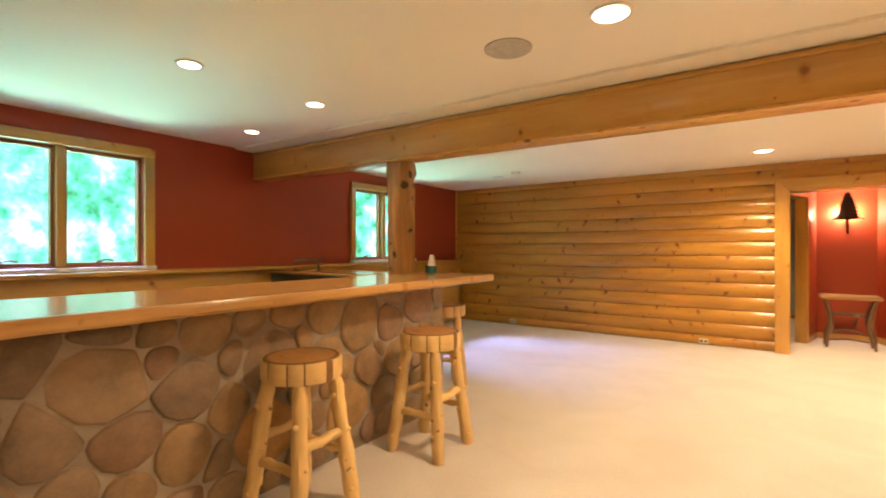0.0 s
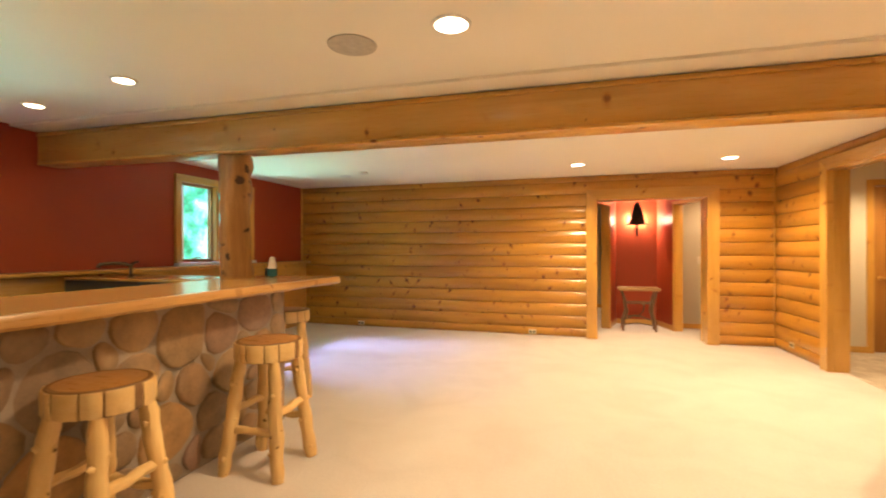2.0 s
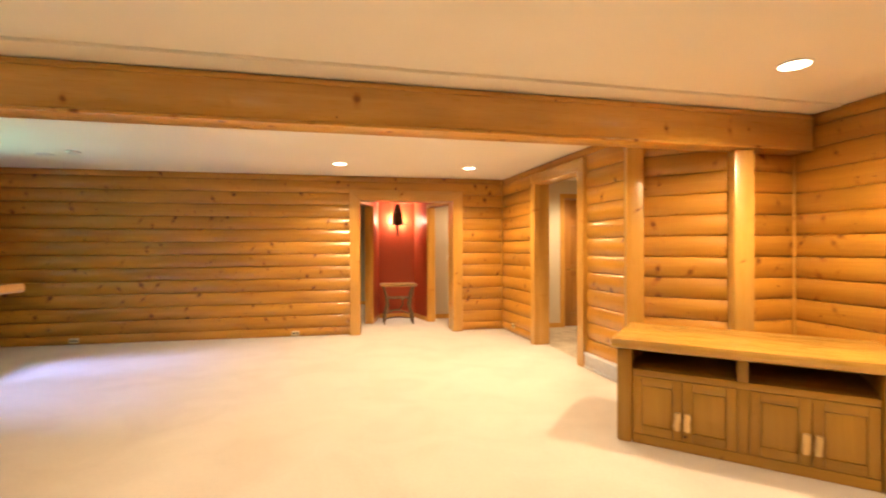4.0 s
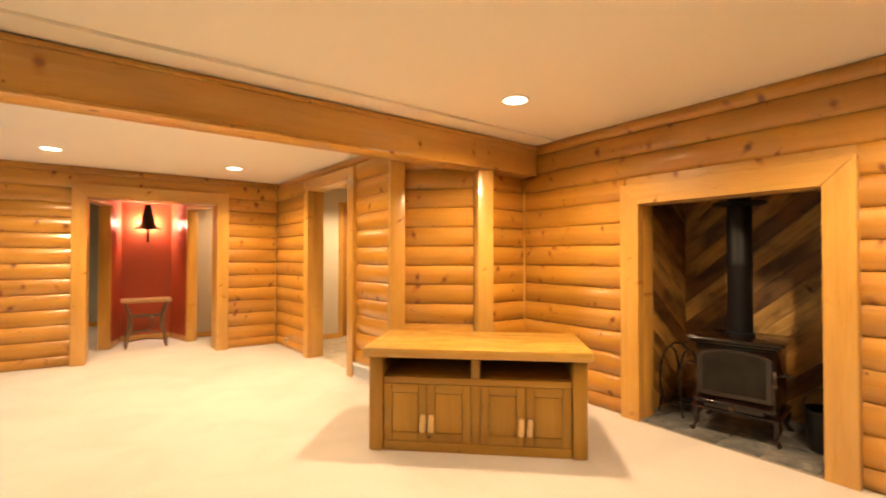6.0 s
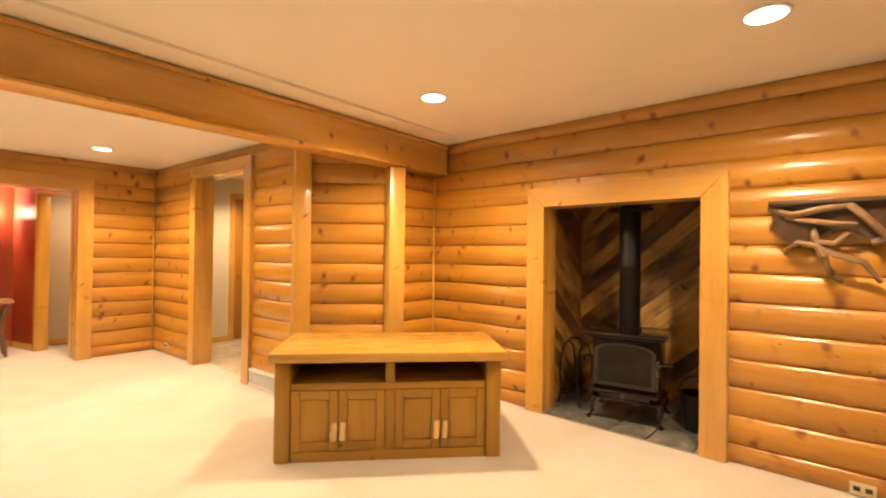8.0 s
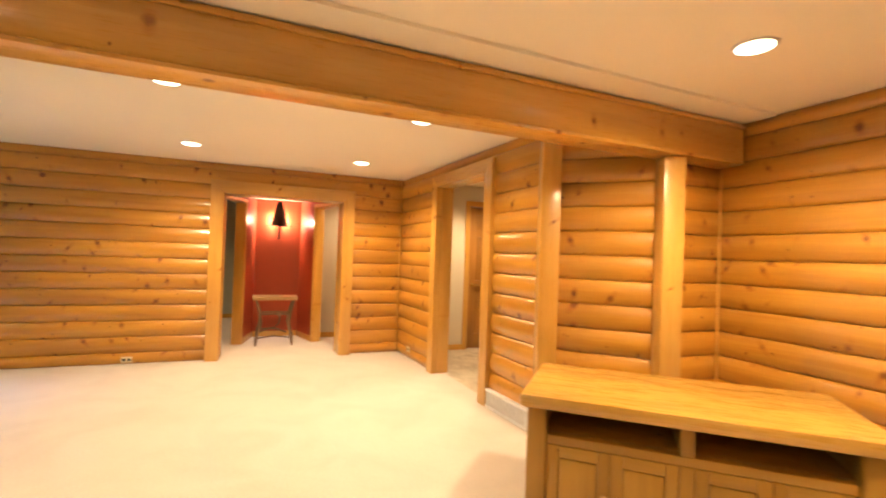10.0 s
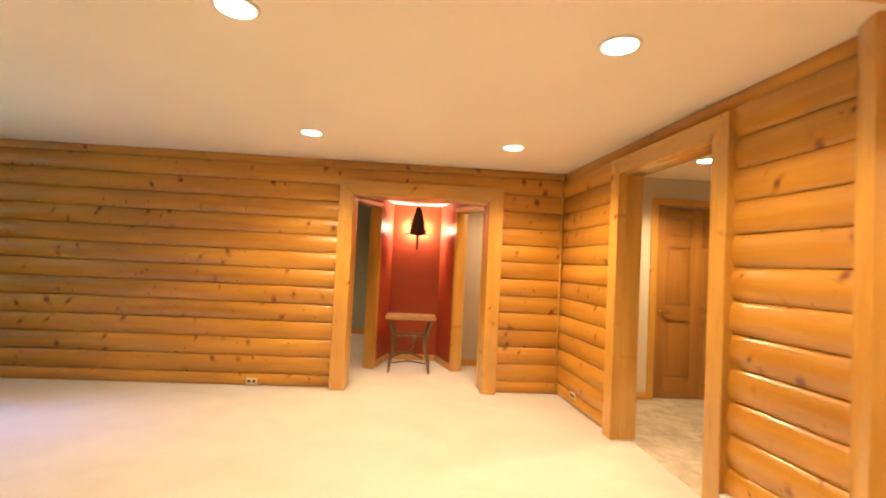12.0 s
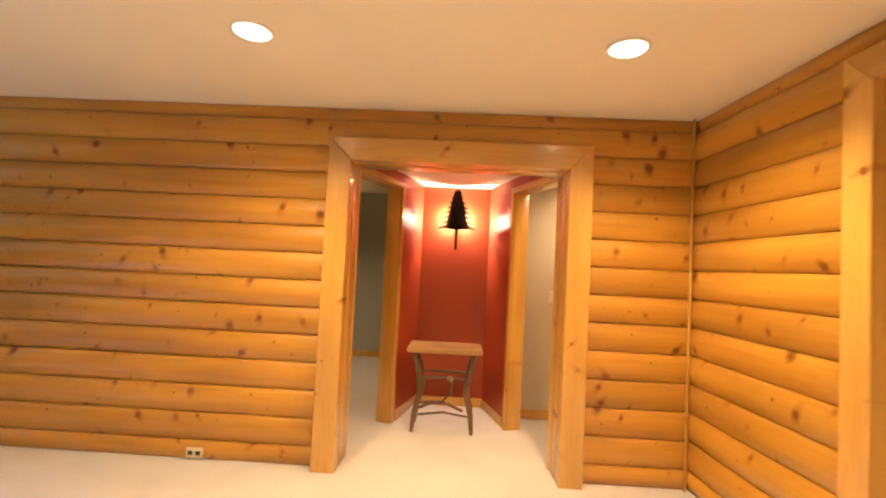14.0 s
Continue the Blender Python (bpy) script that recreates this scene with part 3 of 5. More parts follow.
# corner posts and corner trims
for x, y, a, w in ((3.245, 4.295, -22, 0.15), (3.835, 3.685, -22, 0.15)):
    p = pose(x, y, 0, 0, 0, a)
    tagged(board("trim", -w / 2, w / 2, -0.07, 0.07, 0, CEIL if y > 4 else 2.140, BOARD, None, "z", 0.008, "", p), "upright varnished pine corner board", "trim", "", "structure")
tagged(board("trim", 3.018, 3.034, 7.594, 7.610, 0, CEIL, BOARD, None, "z", 0.006), "thin pine strip in the corner", "trim", "", "structure")
tagged(board("trim", 4.468, 4.486, 3.776, 3.794, 0, 2.138, BOARD, None, "z", 0.006), "thin pine strip in the corner", "trim", "", "structure")
tagged(board("trim", -4.366, -4.34, 7.58, 7.606, 1.15, CEIL, BOARD, None, "z", 0.006), "thin pine strip in the corner", "trim", "", "structure")

# west wall, painted red, with two windows; pine wainscot and ledge below
WEST = pose(-4.37, -3.0, 0, 0, 0, 90)
ww = wall_slabs("wall_west", WEST, 10.65, 0.20, [(3.94, 5.20, 1.19, 2.215), (7.95, 9.21, 1.19, 2.215)], RED, FRONT, "deep red painted wall with two windows")
tagged(board("wainscot", -4.37, -4.27, -2.9, 7.60, 0.0, 1.10, BOARD, None, "y", 0.003), "pine wainscot below the red wall", "wainscot", "", "structure")
tagged(board("ledge", -4.37, -4.17, -2.9, 7.60, 1.102, 1.14, BOARD, None, "y", 0.008), "varnished pine ledge along the red wall", "ledge", "", "structure")
# unseen rear wall behind the walk, added to close the room
ws = wall_slabs("wall_south", pose(4.6, -2.9, 0, 0, 0, 180), 9.2, 0.14, [], BOARD, FRONT, "unseen plain pine wall added to close the room")


def window(name, y0, y1, z0, z1):
    t = thing(name, pose(-4.37, (y0 + y1) / 2, z0), "two-light casement window in a pine frame, bright woods outside", "window", "", "structure")
    w = 0.088
    for a, b in ((y0 - w, y0), (y1, y1 + w)):
        board("window_frame", -4.37, -4.33, a, b, z0 - 0.045, z1, BOARD, t, "z", 0.005)
    board("window_frame", -4.37, -4.326, y0 - w, y1 + w, z1, z1 + w, BOARD, t, "y", 0.005)
    board("window_sill", -4.37, -4.29, y0 - w, y1 + w, z0 - 0.048, z0 - 0.012, SOFTWHITE, t, "y", 0.006)
    mid = (y0 + y1) / 2
    board("mullion", -4.50, -4.36, mid - 0.03, mid + 0.03, z0, z1, BOARD, t, "z", 0.004)
    for a, b in ((y0, mid - 0.03), (mid + 0.03, y1)):
        # backlit shade of the sashes is put into the colour: dark door wood
        for c, d in ((a, a + 0.028), (b - 0.028, b)):
            board("sash", -4.49, -4.42, c, d, z0 + 0.03, z1 - 0.03, DOORWOOD_SASHSHADE, t, "z", 0.003)
        for c, d in ((z0, z0 + 0.03), (z1 - 0.03, z1)):
            board("sash", -4.49, -4.42, a, b, c, d, DOORWOOD_SASHSHADE, t, "y", 0.003)
        g = part("pane", box(-4.458, -4.452, a + 0.02, b - 0.02, z0 + 0.02, z1 - 0.02), GLASS, t)
        g.visible_shadow = False
        h = tube([(-4.40, (a + b) / 2 - 0.07, z0 + 0.03), (-4.385, (a + b) / 2, z0 + 0.055), (-4.39, (a + b) / 2 + 0.06, z0 + 0.045)], [0.012, 0.008, 0.01], 8)
        part("crank_handle", h, CHROME, t, "dark metal casement crank", None, True)
    return t


window("window_1", 0.94, 2.20, 1.19, 2.215)
window("window_2", 4.95, 6.21, 1.19, 2.215)

# outside: ground and a glowing sheet in place of sunlit woods
bm = box(-60, -4.62, -60, 60, -0.4, -0.3)
tagged(part("ground", bm, plain("grass_ground", (0.06, 0.10, 0.03), 0.9)), "grassy ground outside the windows", "ground", "", "structure")
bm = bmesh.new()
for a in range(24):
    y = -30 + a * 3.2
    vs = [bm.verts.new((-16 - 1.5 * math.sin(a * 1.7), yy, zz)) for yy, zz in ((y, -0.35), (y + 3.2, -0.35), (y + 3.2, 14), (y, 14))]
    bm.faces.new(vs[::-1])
tagged(part("backdrop", bm, WOODS), "glowing sheet painted as overexposed green woods outside the windows", "backdrop", "", "structure")

# ---- beam ----
bt = thing("ceiling_beam", BEAM @ pose(0, 0.095, 2.142), "boxed pine ceiling beam with dark knots", "beam", "", "structure")
board("front_board", -4.37, 4.47, 0.0, 0.025, 2.166, FRONT - 0.026, BOARD, bt, "x", 0.004, "", BEAM)
board("back_board", -4.37, 4.47, 0.170, 0.195, 2.166, CEIL - 0.002, BOARD, bt, "x", 0.004, "", BEAM)
board("bottom_board", -4.37, 4.47, -0.009, 0.203, 2.142, 2.164, SOFFIT, bt, "x", 0.005, "", BEAM)
board("crown_strip", -4.37, 4.47, -0.015, 0.002, 2.405, 2.432, BOARD, bt, "x", 0.006, "", BEAM)


# ---- lamps in the ceiling ----
def downlight(x, y, lit=True, r=0.085, watts=40.0, h=CEIL):
    t = thing("recessed_downlight", pose(x, y, h), "round recessed ceiling lamp with white trim" + (", glowing warm" if lit else ", switched off"), "ceiling lamp", "ceiling lamps")
    part("trim_ring", lathe([(r + 0.018, -0.001), (r + 0.014, -0.008), (r, -0.009), (r - 0.002, -0.004)], 32), SOFTWHITE, t, "", pose(x, y, h), True)
    part("lens", lathe([(r - 0.003, -0.0105), (r - 0.012, -0.0125), (0.004, -0.013)], 32), LENS if lit else SOFTWHITE, t, "glowing lens" if lit else "dark lens", pose(x, y, h), True)
    if lit:
        down_lamp(x, y, h - 0.06, watts, 160 if x > 3 and y < 3 else 146)
    return t


W = 139.0
# the lamp at (1.2, -0.6) is an unseen fill, added behind the walk
for x, y, w in ((-2.38, 1.66, 0.28), (-2.38, 2.62, 0.24), (-3.55, 2.82, 0.07), (-0.10, 2.52, 0.95), (3.36, 2.78, 1.62), (3.50, 0.83, 1.25), (0.47, 6.60, 1.20), (2.24, 6.65, 1.20), (0.556, 4.64, 0.34), (2.31, 4.69, 0.88), (1.2, -0.6, 0.7), (4.06, 6.65, 1.2)):
    downlight(x, y, True, 0.062 if x < -1 else 0.085, W * w, FRONT if y < 3.6 else CEIL)
downlight(-2.9, 6.56, False, 0.07)
t = thing("ceiling_speaker", pose(-0.685, 2.59, FRONT), "round flush ceiling speaker with tan cloth grille", "speaker")
part("rim", lathe([(0.135, -0.001), (0.133, -0.007), (0.124, -0.008)], 40), GRILLE, t, "", pose(-0.685, 2.59, FRONT), True)
part("grille", lathe([(0.123, -0.0085), (0.06, -0.0105), (0.004, -0.011)], 40), GRILLE, t, "", pose(-0.685, 2.59, FRONT), True)
t = thing("smoke_detector", pose(-2.49, 6.33, CEIL), "small round white smoke detector on the ceiling", "smoke detector")
part("body", lathe([(0.07, -0.001), (0.068, -0.02), (0.05, -0.035), (0.005, -0.037)], 24), SOFTWHITE, t, "", pose(-2.49, 6.33, CEIL), True)

# ---- alcove behind the wide opening ----
PA, PB, PC, PD, PE, PF = (0.72, 7.80), (0.985, 8.64), (1.11, 9.19), (1.79, 9.19), (1.94, 8.64), (2.215, 7.80)
ALC = 2.20


def run(p, q):
    return pose(p[0], p[1], 0, 0, 0, math.degrees(math.atan2(q[1] - p[1], q[0] - p[0]))), math.hypot(q[0] - p[0], q[1] - p[1])


for name, p, q, mat, label in (("wall_alcove_1", PB, PC, RED, "narrow red painted alcove wall"), ("wall_alcove_2", PC, PD, RED, "red painted alcove wall behind the sconce"), ("wall_alcove_3", PD, PE, RED, "narrow red painted alcove wall")):
    base, length = run(p, q)
    wall_slabs(name, base, length, 0.10, [], mat, ALC, label)
    tagged(board("baseboard", 0.0, length, -0.014, -0.001, 0, 0.085, BOARD, None, "x", 0.003, "", base), "low pine baseboard", "baseboard", "", "structure")
for name, p, q in (("wall_alcove_4", PA, PB), ("wall_alcove_5", PE, PF)):
    base, length = run(p, q)
    a, b = (0.05, length - 0.09) if p is PA else (0.09, length - 0.05)
    wall_slabs(name, base, length, 0.12, [(a, b, 0, 2.06)], RED, ALC, "alcove wall with a doorway")
    casing("door_frame", base, a, b, 2.06, 0.05 if p is PA else 0.05, 0.02, 0.13, BOARD, "slim pine door frame, standing open")
bm = bmesh.new()
lo = [bm.verts.new((x, y, ALC)) for x, y in ((0.60, 7.79), (0.86, 8.68), (1.02, 9.29), (1.88, 9.29), (2.06, 8.68), (2.34, 7.79))]
hi = [bm.verts.new((v.co.x, v.co.y, ALC + 0.1)) for v in lo]
bm.faces.new(lo)
bm.faces.new(hi[::-1])
for i in range(6):
    bm.faces.new((lo[i], hi[i], hi[(i + 1) % 6], lo[(i + 1) % 6]))
bmesh.ops.recalc_face_normals(bm, faces=bm.faces)
tagged(part("ceiling_alcove", bm, WHITE), "low white plaster alcove ceiling", "ceiling", "", "structure")

# rooms beyond the alcove and beyond the east doorway
# walls out of sight are added to keep the sky out
for name, p, q, mat, label in (
    ("wall_room_1", (-2.2, 11.4), (1.10, 11.4), SAGE, "grey-green painted wall of the dim room"),
    ("wall_room_2", (-2.2, 7.80), (-2.2, 11.4), SAGE, "grey-green painted wall of the dim room"),
    ("wall_room_3", (1.05, 11.4), (1.05, 9.30), SAGE, "grey-green painted wall of the dim room"),
    ("wall_room_4", (2.02, 8.92), (3.42, 8.92), BEIGE, "beige painted wall beyond the alcove"),
    ("wall_room_5", (3.42, 8.92), (3.42, 7.86), BEIGE, "beige painted wall beyond the alcove"),
    ("wall_side_1", (3.22, 7.53), (4.05, 7.53), BEIGE, "pale painted wall of the side room"),
    ("wall_side_2", (5.09, 7.53), (6.80, 7.53), BEIGE, "pale painted wall of the side room"),
    ("wall_side_3", (6.80, 7.53), (6.80, 4.55), BEIGE, "pale painted wall of the side room"),
    ("wall_side_4", (6.80, 4.55), (3.42, 4.55), BEIGE, "pale painted wall of the side room"),
):
    base, length = run(p, q)
    wall_slabs(name, base, length, 0.10, [], mat, CEIL, label)
    tagged(board("baseboard", 0.0, length, -0.014, -0.001, 0.005, 0.085, BOARD, None, "x", 0.003, "", base), "low pine baseboard", "baseboard", "", "structure")
base, length = run((4.05, 7.53), (5.09, 7.53))
bm = box(0, length, 0, 0.10, 2.17, CEIL)
tagged(part("wall_side_5", bm, BEIGE, None, "", base), "pale painted wall above the oak door", "wall", "", "structure")
bm = box(3.26, 6.80, 4.55, 7.60, -0.02, 0.004)
tagged(part("floor_side_room", bm, VINYL), "stone-patterned vinyl floor of the side room", "floor", "", "structure")
# unseen fill lamps, added to brighten the beige room and the dim room
downlight(2.75, 8.35, True, 0.075, W * 0.5)
downlight(-0.6, 9.3, True, 0.075, W * 0.8)

# oak six-panel door in the side room, a crack open
D3 = pose(4.05, 7.53, 0)
casing("door_frame", D3, 0.04, 1.01, 2.15, 0.075, 0.018, 0.10, BOARD, "pine door frame in the side room")
dm = D3 @ pose(0.05, 0.03, 0.012)
door = thing("door_3", dm, "closed six-panel oak-stained door with a brass lever", "door", "", "structure")
for a, b in ((0.0, 0.12), (0.415, 0.535), (0.83, 0.95)):
    board("stile", a, b, 0, 0.04, 0, 2.125, DOORWOOD_SASHSHADE, door, "z", 0.003, "", dm)
for a, b in ((0.0, 0.22), (0.86, 1.02), (1.68, 1.79), (2.01, 2.125)):
    for c, d in ((0.122, 0.413), (0.537, 0.828)):
        board("rail", c, d, 0.001, 0.039, a, b, DOORWOOD_SASHSHADE, door, "x", 0.002, "", dm)
for a, b in ((0.22, 0.86), (1.02, 1.68), (1.79, 2.01)):
    for c, d in ((0.122, 0.413), (0.537, 0.828)):
        board("panel", c + 0.002, d - 0.002, 0.016, 0.032, a + 0.001, b - 0.001, DOORWOOD_SASHSHADE, door, "z", 0.002, "", dm)
        board("raised_field", c + 0.045, d - 0.045, 0.007, 0.018, a + 0.045, b - 0.045, DOORWOOD_SASHSHADE, door, "z", 0.008, "", dm)
h = lathe([(0.028, 0), (0.028, 0.006), (0.012, 0.012), (0.011, 0.04)], 20)
part("handle_rose", h, BRASS, door, "brass rose", dm @ pose(0.07, 0, 0.95, 90, 0, 0), True)
h = tube([(0.07, -0.042, 0.95), (0.10, -0.046, 0.952), (0.15, -0.044, 0.948), (0.175, -0.04, 0.945)], [0.013, 0.013, 0.012, 0.009], 10)
part("lever", h, BRASS, door, "brass lever", dm, True)


# ---- tree wall sconce and twig table ----
def tree_plate():
    """A conifer cut from sheet metal: ragged tiers that widen downward, and a trunk."""
    right, rnd = [(0.0, 0.62), (0.006, 0.60)], random.Random(3)
    tiers = 8
    for k in range(tiers):
        w1 = (0.022 + 0.142 * (k + 1) / tiers) * rnd.uniform(0.94, 1.06)
        z1 = 0.605 - 0.40 * (k + 1) / tiers
        right += [(w1 * 0.74, z1 + 0.040), (w1 * 1.08, z1 + 0.014), (w1 * 1.11, z1 - 0.006), (w1 * 0.78, z1 + 0.006)]
    right += [(0.015, 0.20), (0.013, 0.0)]
    bm = bmesh.new()
    outline = right + [(-x * 0.97, z) for x, z in right[:0:-1]]
    f = bm.faces.new([bm.verts.new((x, 0, z)) for x, z in outline])
    ext = bmesh.ops.extrude_face_region(bm, geom=[f])
    bmesh.ops.translate(bm, verts=[v for v in ext["geom"] if isinstance(v, bmesh.types.BMVert)], vec=(0, 0.006, 0))
    bmesh.ops.triangulate(bm, faces=bm.faces)
    bmesh.ops.recalc_face_normals(bm, faces=bm.faces)
    return bm


TS = pose(1.455, 9.085, 1.56)
sc = thing("wall_sconce", TS, "black metal pine-tree wall sconce, lit from behind", "wall lamp")
part("tree_plate", tree_plate(), BLACK, sc, "black cut-metal tree", TS)
part("back_box", box(-0.035, 0.035, 0.075, 0.102, 0.27, 0.42, 0.006), BLACK, sc, "", TS, True)
for s in (-1, 1):
    part("bulb", lathe([(0.004, -0.045), (0.011, -0.03), (0.013, 0), (0.010, 0.03), (0.003, 0.045)], 12), LAMPGLOW, sc, "glowing bulb", TS @ pose(s * 0.045, 0.045, 0.31), True)
    part("socket_arm", tube([(s * 0.025, 0.085, 0.25), (s * 0.045, 0.065, 0.25), (s * 0.045, 0.045, 0.262)], 0.008, 8), BLACK, sc, "", TS, True)
    d = bpy.data.lights.new("sconce_light", "POINT")
    d.energy, d.color, d.shadow_soft_size = 46.0, (1.0, 0.80, 0.58), 0.010
    new("sconce_light", d).matrix_basis = TS @ pose(s * 0.060, 0.052, 0.30)


def branch(name, pts, r0, r1, mat, parent, base, seed=1, label=""):
    n = len(pts)
    bm = tube(pts, [(r0 + (r1 - r0) * k / (n - 1)) * (0.6 if k in (0, n - 1) and n > 4 else 1.0) for k in range(n)], 9, None, 0.12, seed)
    return part(name, bm, mat, parent, label, base, True)


TB = pose(1.415, 8.52, 0)
tb = thing("twig_table", TB, "small rustic side table with bent branch legs", "side table")
board("tabletop", -0.315, 0.315, -0.17, 0.17, 0.660, 0.710, wood("worn_table_plank", (0.50, 0.33, 0.14), (0.38, 0.23, 0.09), (0.20, 0.11, 0.045), 0.5, 0.1, 0.8, 8.0, 0.4), tb, "x", 0.014, "worn plank top", TB)
for sx in (-1, 1):
    for sy in (-1, 1):
        branch("leg", [(sx * 0.25, sy * 0.12, 0), (sx * 0.235, sy * 0.125, 0.16), (sx * 0.19, sy * 0.12, 0.33), (sx * 0.215, sy * 0.12, 0.5), (sx * 0.265, sy * 0.13, 0.668)], 0.026, 0.022, TWIG, tb, TB, 5 + sx + 3 * sy)
    branch("side_stretcher", [(sx * 0.22, -0.12, 0.22), (sx * 0.215, 0, 0.225), (sx * 0.22, 0.12, 0.22)], 0.012, 0.011, TWIG, tb, TB, 20 + sx)
branch("front_rail", [(-0.20, -0.12, 0.455), (0.0, -0.125, 0.46), (0.21, -0.12, 0.45)], 0.012, 0.012, TWIG, tb, TB, 31)
branch("back_rail", [(-0.20, 0.12, 0.455), (0.0, 0.125, 0.46), (0.21, 0.12, 0.45)], 0.012, 0.012, TWIG, tb, TB, 32)
branch("stretcher", [(-0.20, -0.12, 0.20), (-0.09, -0.115, 0.25), (0.03, -0.115, 0.245), (0.17, -0.12, 0.19)], 0.012, 0.010, TWIG, tb, TB, 33)
branch("brace", [(-0.19, -0.115, 0.245), (0.0, -0.12, 0.26), (0.06, -0.125, 0.33), (0.075, -0.13, 0.46)], 0.010, 0.012, TWIG, tb, TB, 34)
branch("lower_stretcher", [(-0.22, 0.115, 0.07), (0, 0.12, 0.10), (0.22, 0.115, 0.07)], 0.010, 0.010, TWIG, tb, TB, 35)
part("knot_ornament", lathe([(0.004, -0.02), (0.028, -0.012), (0.03, 0.006), (0.006, 0.02)], 10), DRIFTBRANCH, tb, "carved knot", TB @ pose(0.055, -0.145, 0.455, 90, 0, 0), True)

# ---- bar ----
BAR_Y0, BAR_Y1, BAR_X = -1.2, 3.45, -1.74


def clip_half(poly, a, b, c):
    """Keep of a polygon the part where a*x + b*y <= c."""
    out = []
    for i, p in enumerate(poly):
        q = poly[(i + 1) % len(poly)]
        dp, dq = a * p[0] + b * p[1] - c, a * q[0] + b * q[1] - c
        if dp <= 0:
            out.append(p)
        if dp * dq < 0:
            k = dp / (dp - dq)
            out.append((p[0] + k * (q[0] - p[0]), p[1] + k * (q[1] - p[1])))
    return out


def stone_cells(width, height, seed):
    """Rounded stones of mixed size that fill a panel: cells of a weighted diagram."""
    rnd = random.Random(seed)
    pts = []
    for r, tries in ((0.165, 50), (0.13, 260), (0.10, 700), (0.07, 1500), (0.045, 600)):
        for _ in range(tries):
            x, y = rnd.uniform(0.03, width - 0.03), rnd.uniform(0.03, height - 0.03)
            if all(math.hypot((x - px) * 0.9, y - py) > (r + pr) * 0.93 for px, py, pr in pts):
                pts.append((x, y, r * rnd.uniform(0.9, 1.1)))
    cells = []
    for i, (x, y, r) in enumerate(pts):
        poly = [(0.004, 0.004), (width - 0.004, 0.004), (width - 0.004, height - 0.004), (0.004, height - 0.004)]
        for j, (u, v, s) in enumerate(pts):
            if i != j and math.hypot(u - x, v - y) < 0.7:
                a, b = 2 * (u - x), 2 * (v - y)
                poly = clip_half(poly, a, b, u * u + v * v - s * s - x * x - y * y + r * r)
                if len(poly) < 3:
                    break
        if len(poly) >= 3:
            cells.append(poly)
    return cells


def stone_mesh(poly, rnd):
    """One domed river stone about its own centre: x along the wall, z up, the bulge towards -y."""
    cx, cz = sum(p[0] for p in poly) / len(poly), sum(p[1] for p in poly) / len(poly)
    for _ in range(2 if len(poly) < 6 else 1):
        poly = [q for i in range(len(poly)) for q in ((0.75 * poly[i][0] + 0.25 * poly[(i + 1) % len(poly)][0], 0.75 * poly[i][1] + 0.25 * poly[(i + 1) % len(poly)][1]), (0.25 * poly[i][0] + 0.75 * poly[(i + 1) % len(poly)][0], 0.25 * poly[i][1] + 0.75 * poly[(i + 1) % len(poly)][1]))]
    if len(poly) > 16:
        poly = [poly[int(k * len(poly) / 16)] for k in range(16)]
    size = max(math.hypot(x - cx, z - cz) for x, z in poly)
    shrink = max(0.7, 1 - 0.008 / size)
    bulge = rnd.uniform(0.020, 0.034)
    tilt_x, tilt_z = rnd.uniform(-0.07, 0.07), rnd.uniform(-0.07, 0.07)
    bm = bmesh.new()
    rings = []
    for s, y in ((shrink, 0.0), (shrink * 0.985, -bulge * 0.62), (shrink * 0.90, -bulge * 0.96)):
        rings.append([bm.verts.new(((x - cx) * s, y + (y < 0) * ((x - cx) * tilt_x + (z - cz) * tilt_z + rnd.uniform(-0.0015, 0.0015)), (z - cz) * s)) for x, z in poly])
    n = len(poly)
    for a, b in zip(rings, rings[1:]):
        for i in range(n):
            bm.faces.new((a[i], a[(i + 1) % n], b[(i + 1) % n], b[i])).smooth = True
    top = bm.verts.new((0, -bulge, 0))
    for i in range(n):
        bm.faces.new((rings[-1][i], rings[-1][(i + 1) % n], top)).smooth = True
    return mesh_of("stone", bm, STONE), cx, cz


bar = thing("bar_counter", pose(BAR_X, (BAR_Y0 + BAR_Y1) / 2, 0), "bar front faced with rounded brown river stones in mortar", "bar counter")
core = part("mortar_wall", box(BAR_X - 0.24, BAR_X - 0.005, BAR_Y0, BAR_Y1, 0, 1.045), MORTAR, bar, "grey mortar bed")
back = board("back_panel", BAR_X - 0.262, BAR_X - 0.242, BAR_Y0, BAR_Y1, 0, 1.045, OAK, bar, "y", 0.002)

t = thing("bar_worktop", pose(-1.87, 1.3, 1.05), "thick polished wooden bar top with a live edge", "bar top")
ys = [BAR_Y0 + (3.93 - BAR_Y0) * k / 60 for k in range(61)]
front = [-1.468 - 0.012 * (y - 0.6) + 0.006 * noise.noise((y * 4, 0.3, 0.1)) for y in ys]


def sweep(sections):
    """A long board through cross-sections (x, y, z), its own x along the world's y."""
    bm = bmesh.new()
    rows = [[bm.verts.new((y, -x, z)) for x, y, z in s] for s in sections]
    n = len(rows[0])
    for a, b in zip(rows, rows[1:]):
        for i in range(n):
            bm.faces.new((a[i], b[i], b[(i + 1) % n], a[(i + 1) % n]))
    bm.faces.new(rows[0][::-1])
    bm.faces.new(rows[-1])
    bmesh.ops.recalc_face_normals(bm, faces=bm.faces)
    return bm


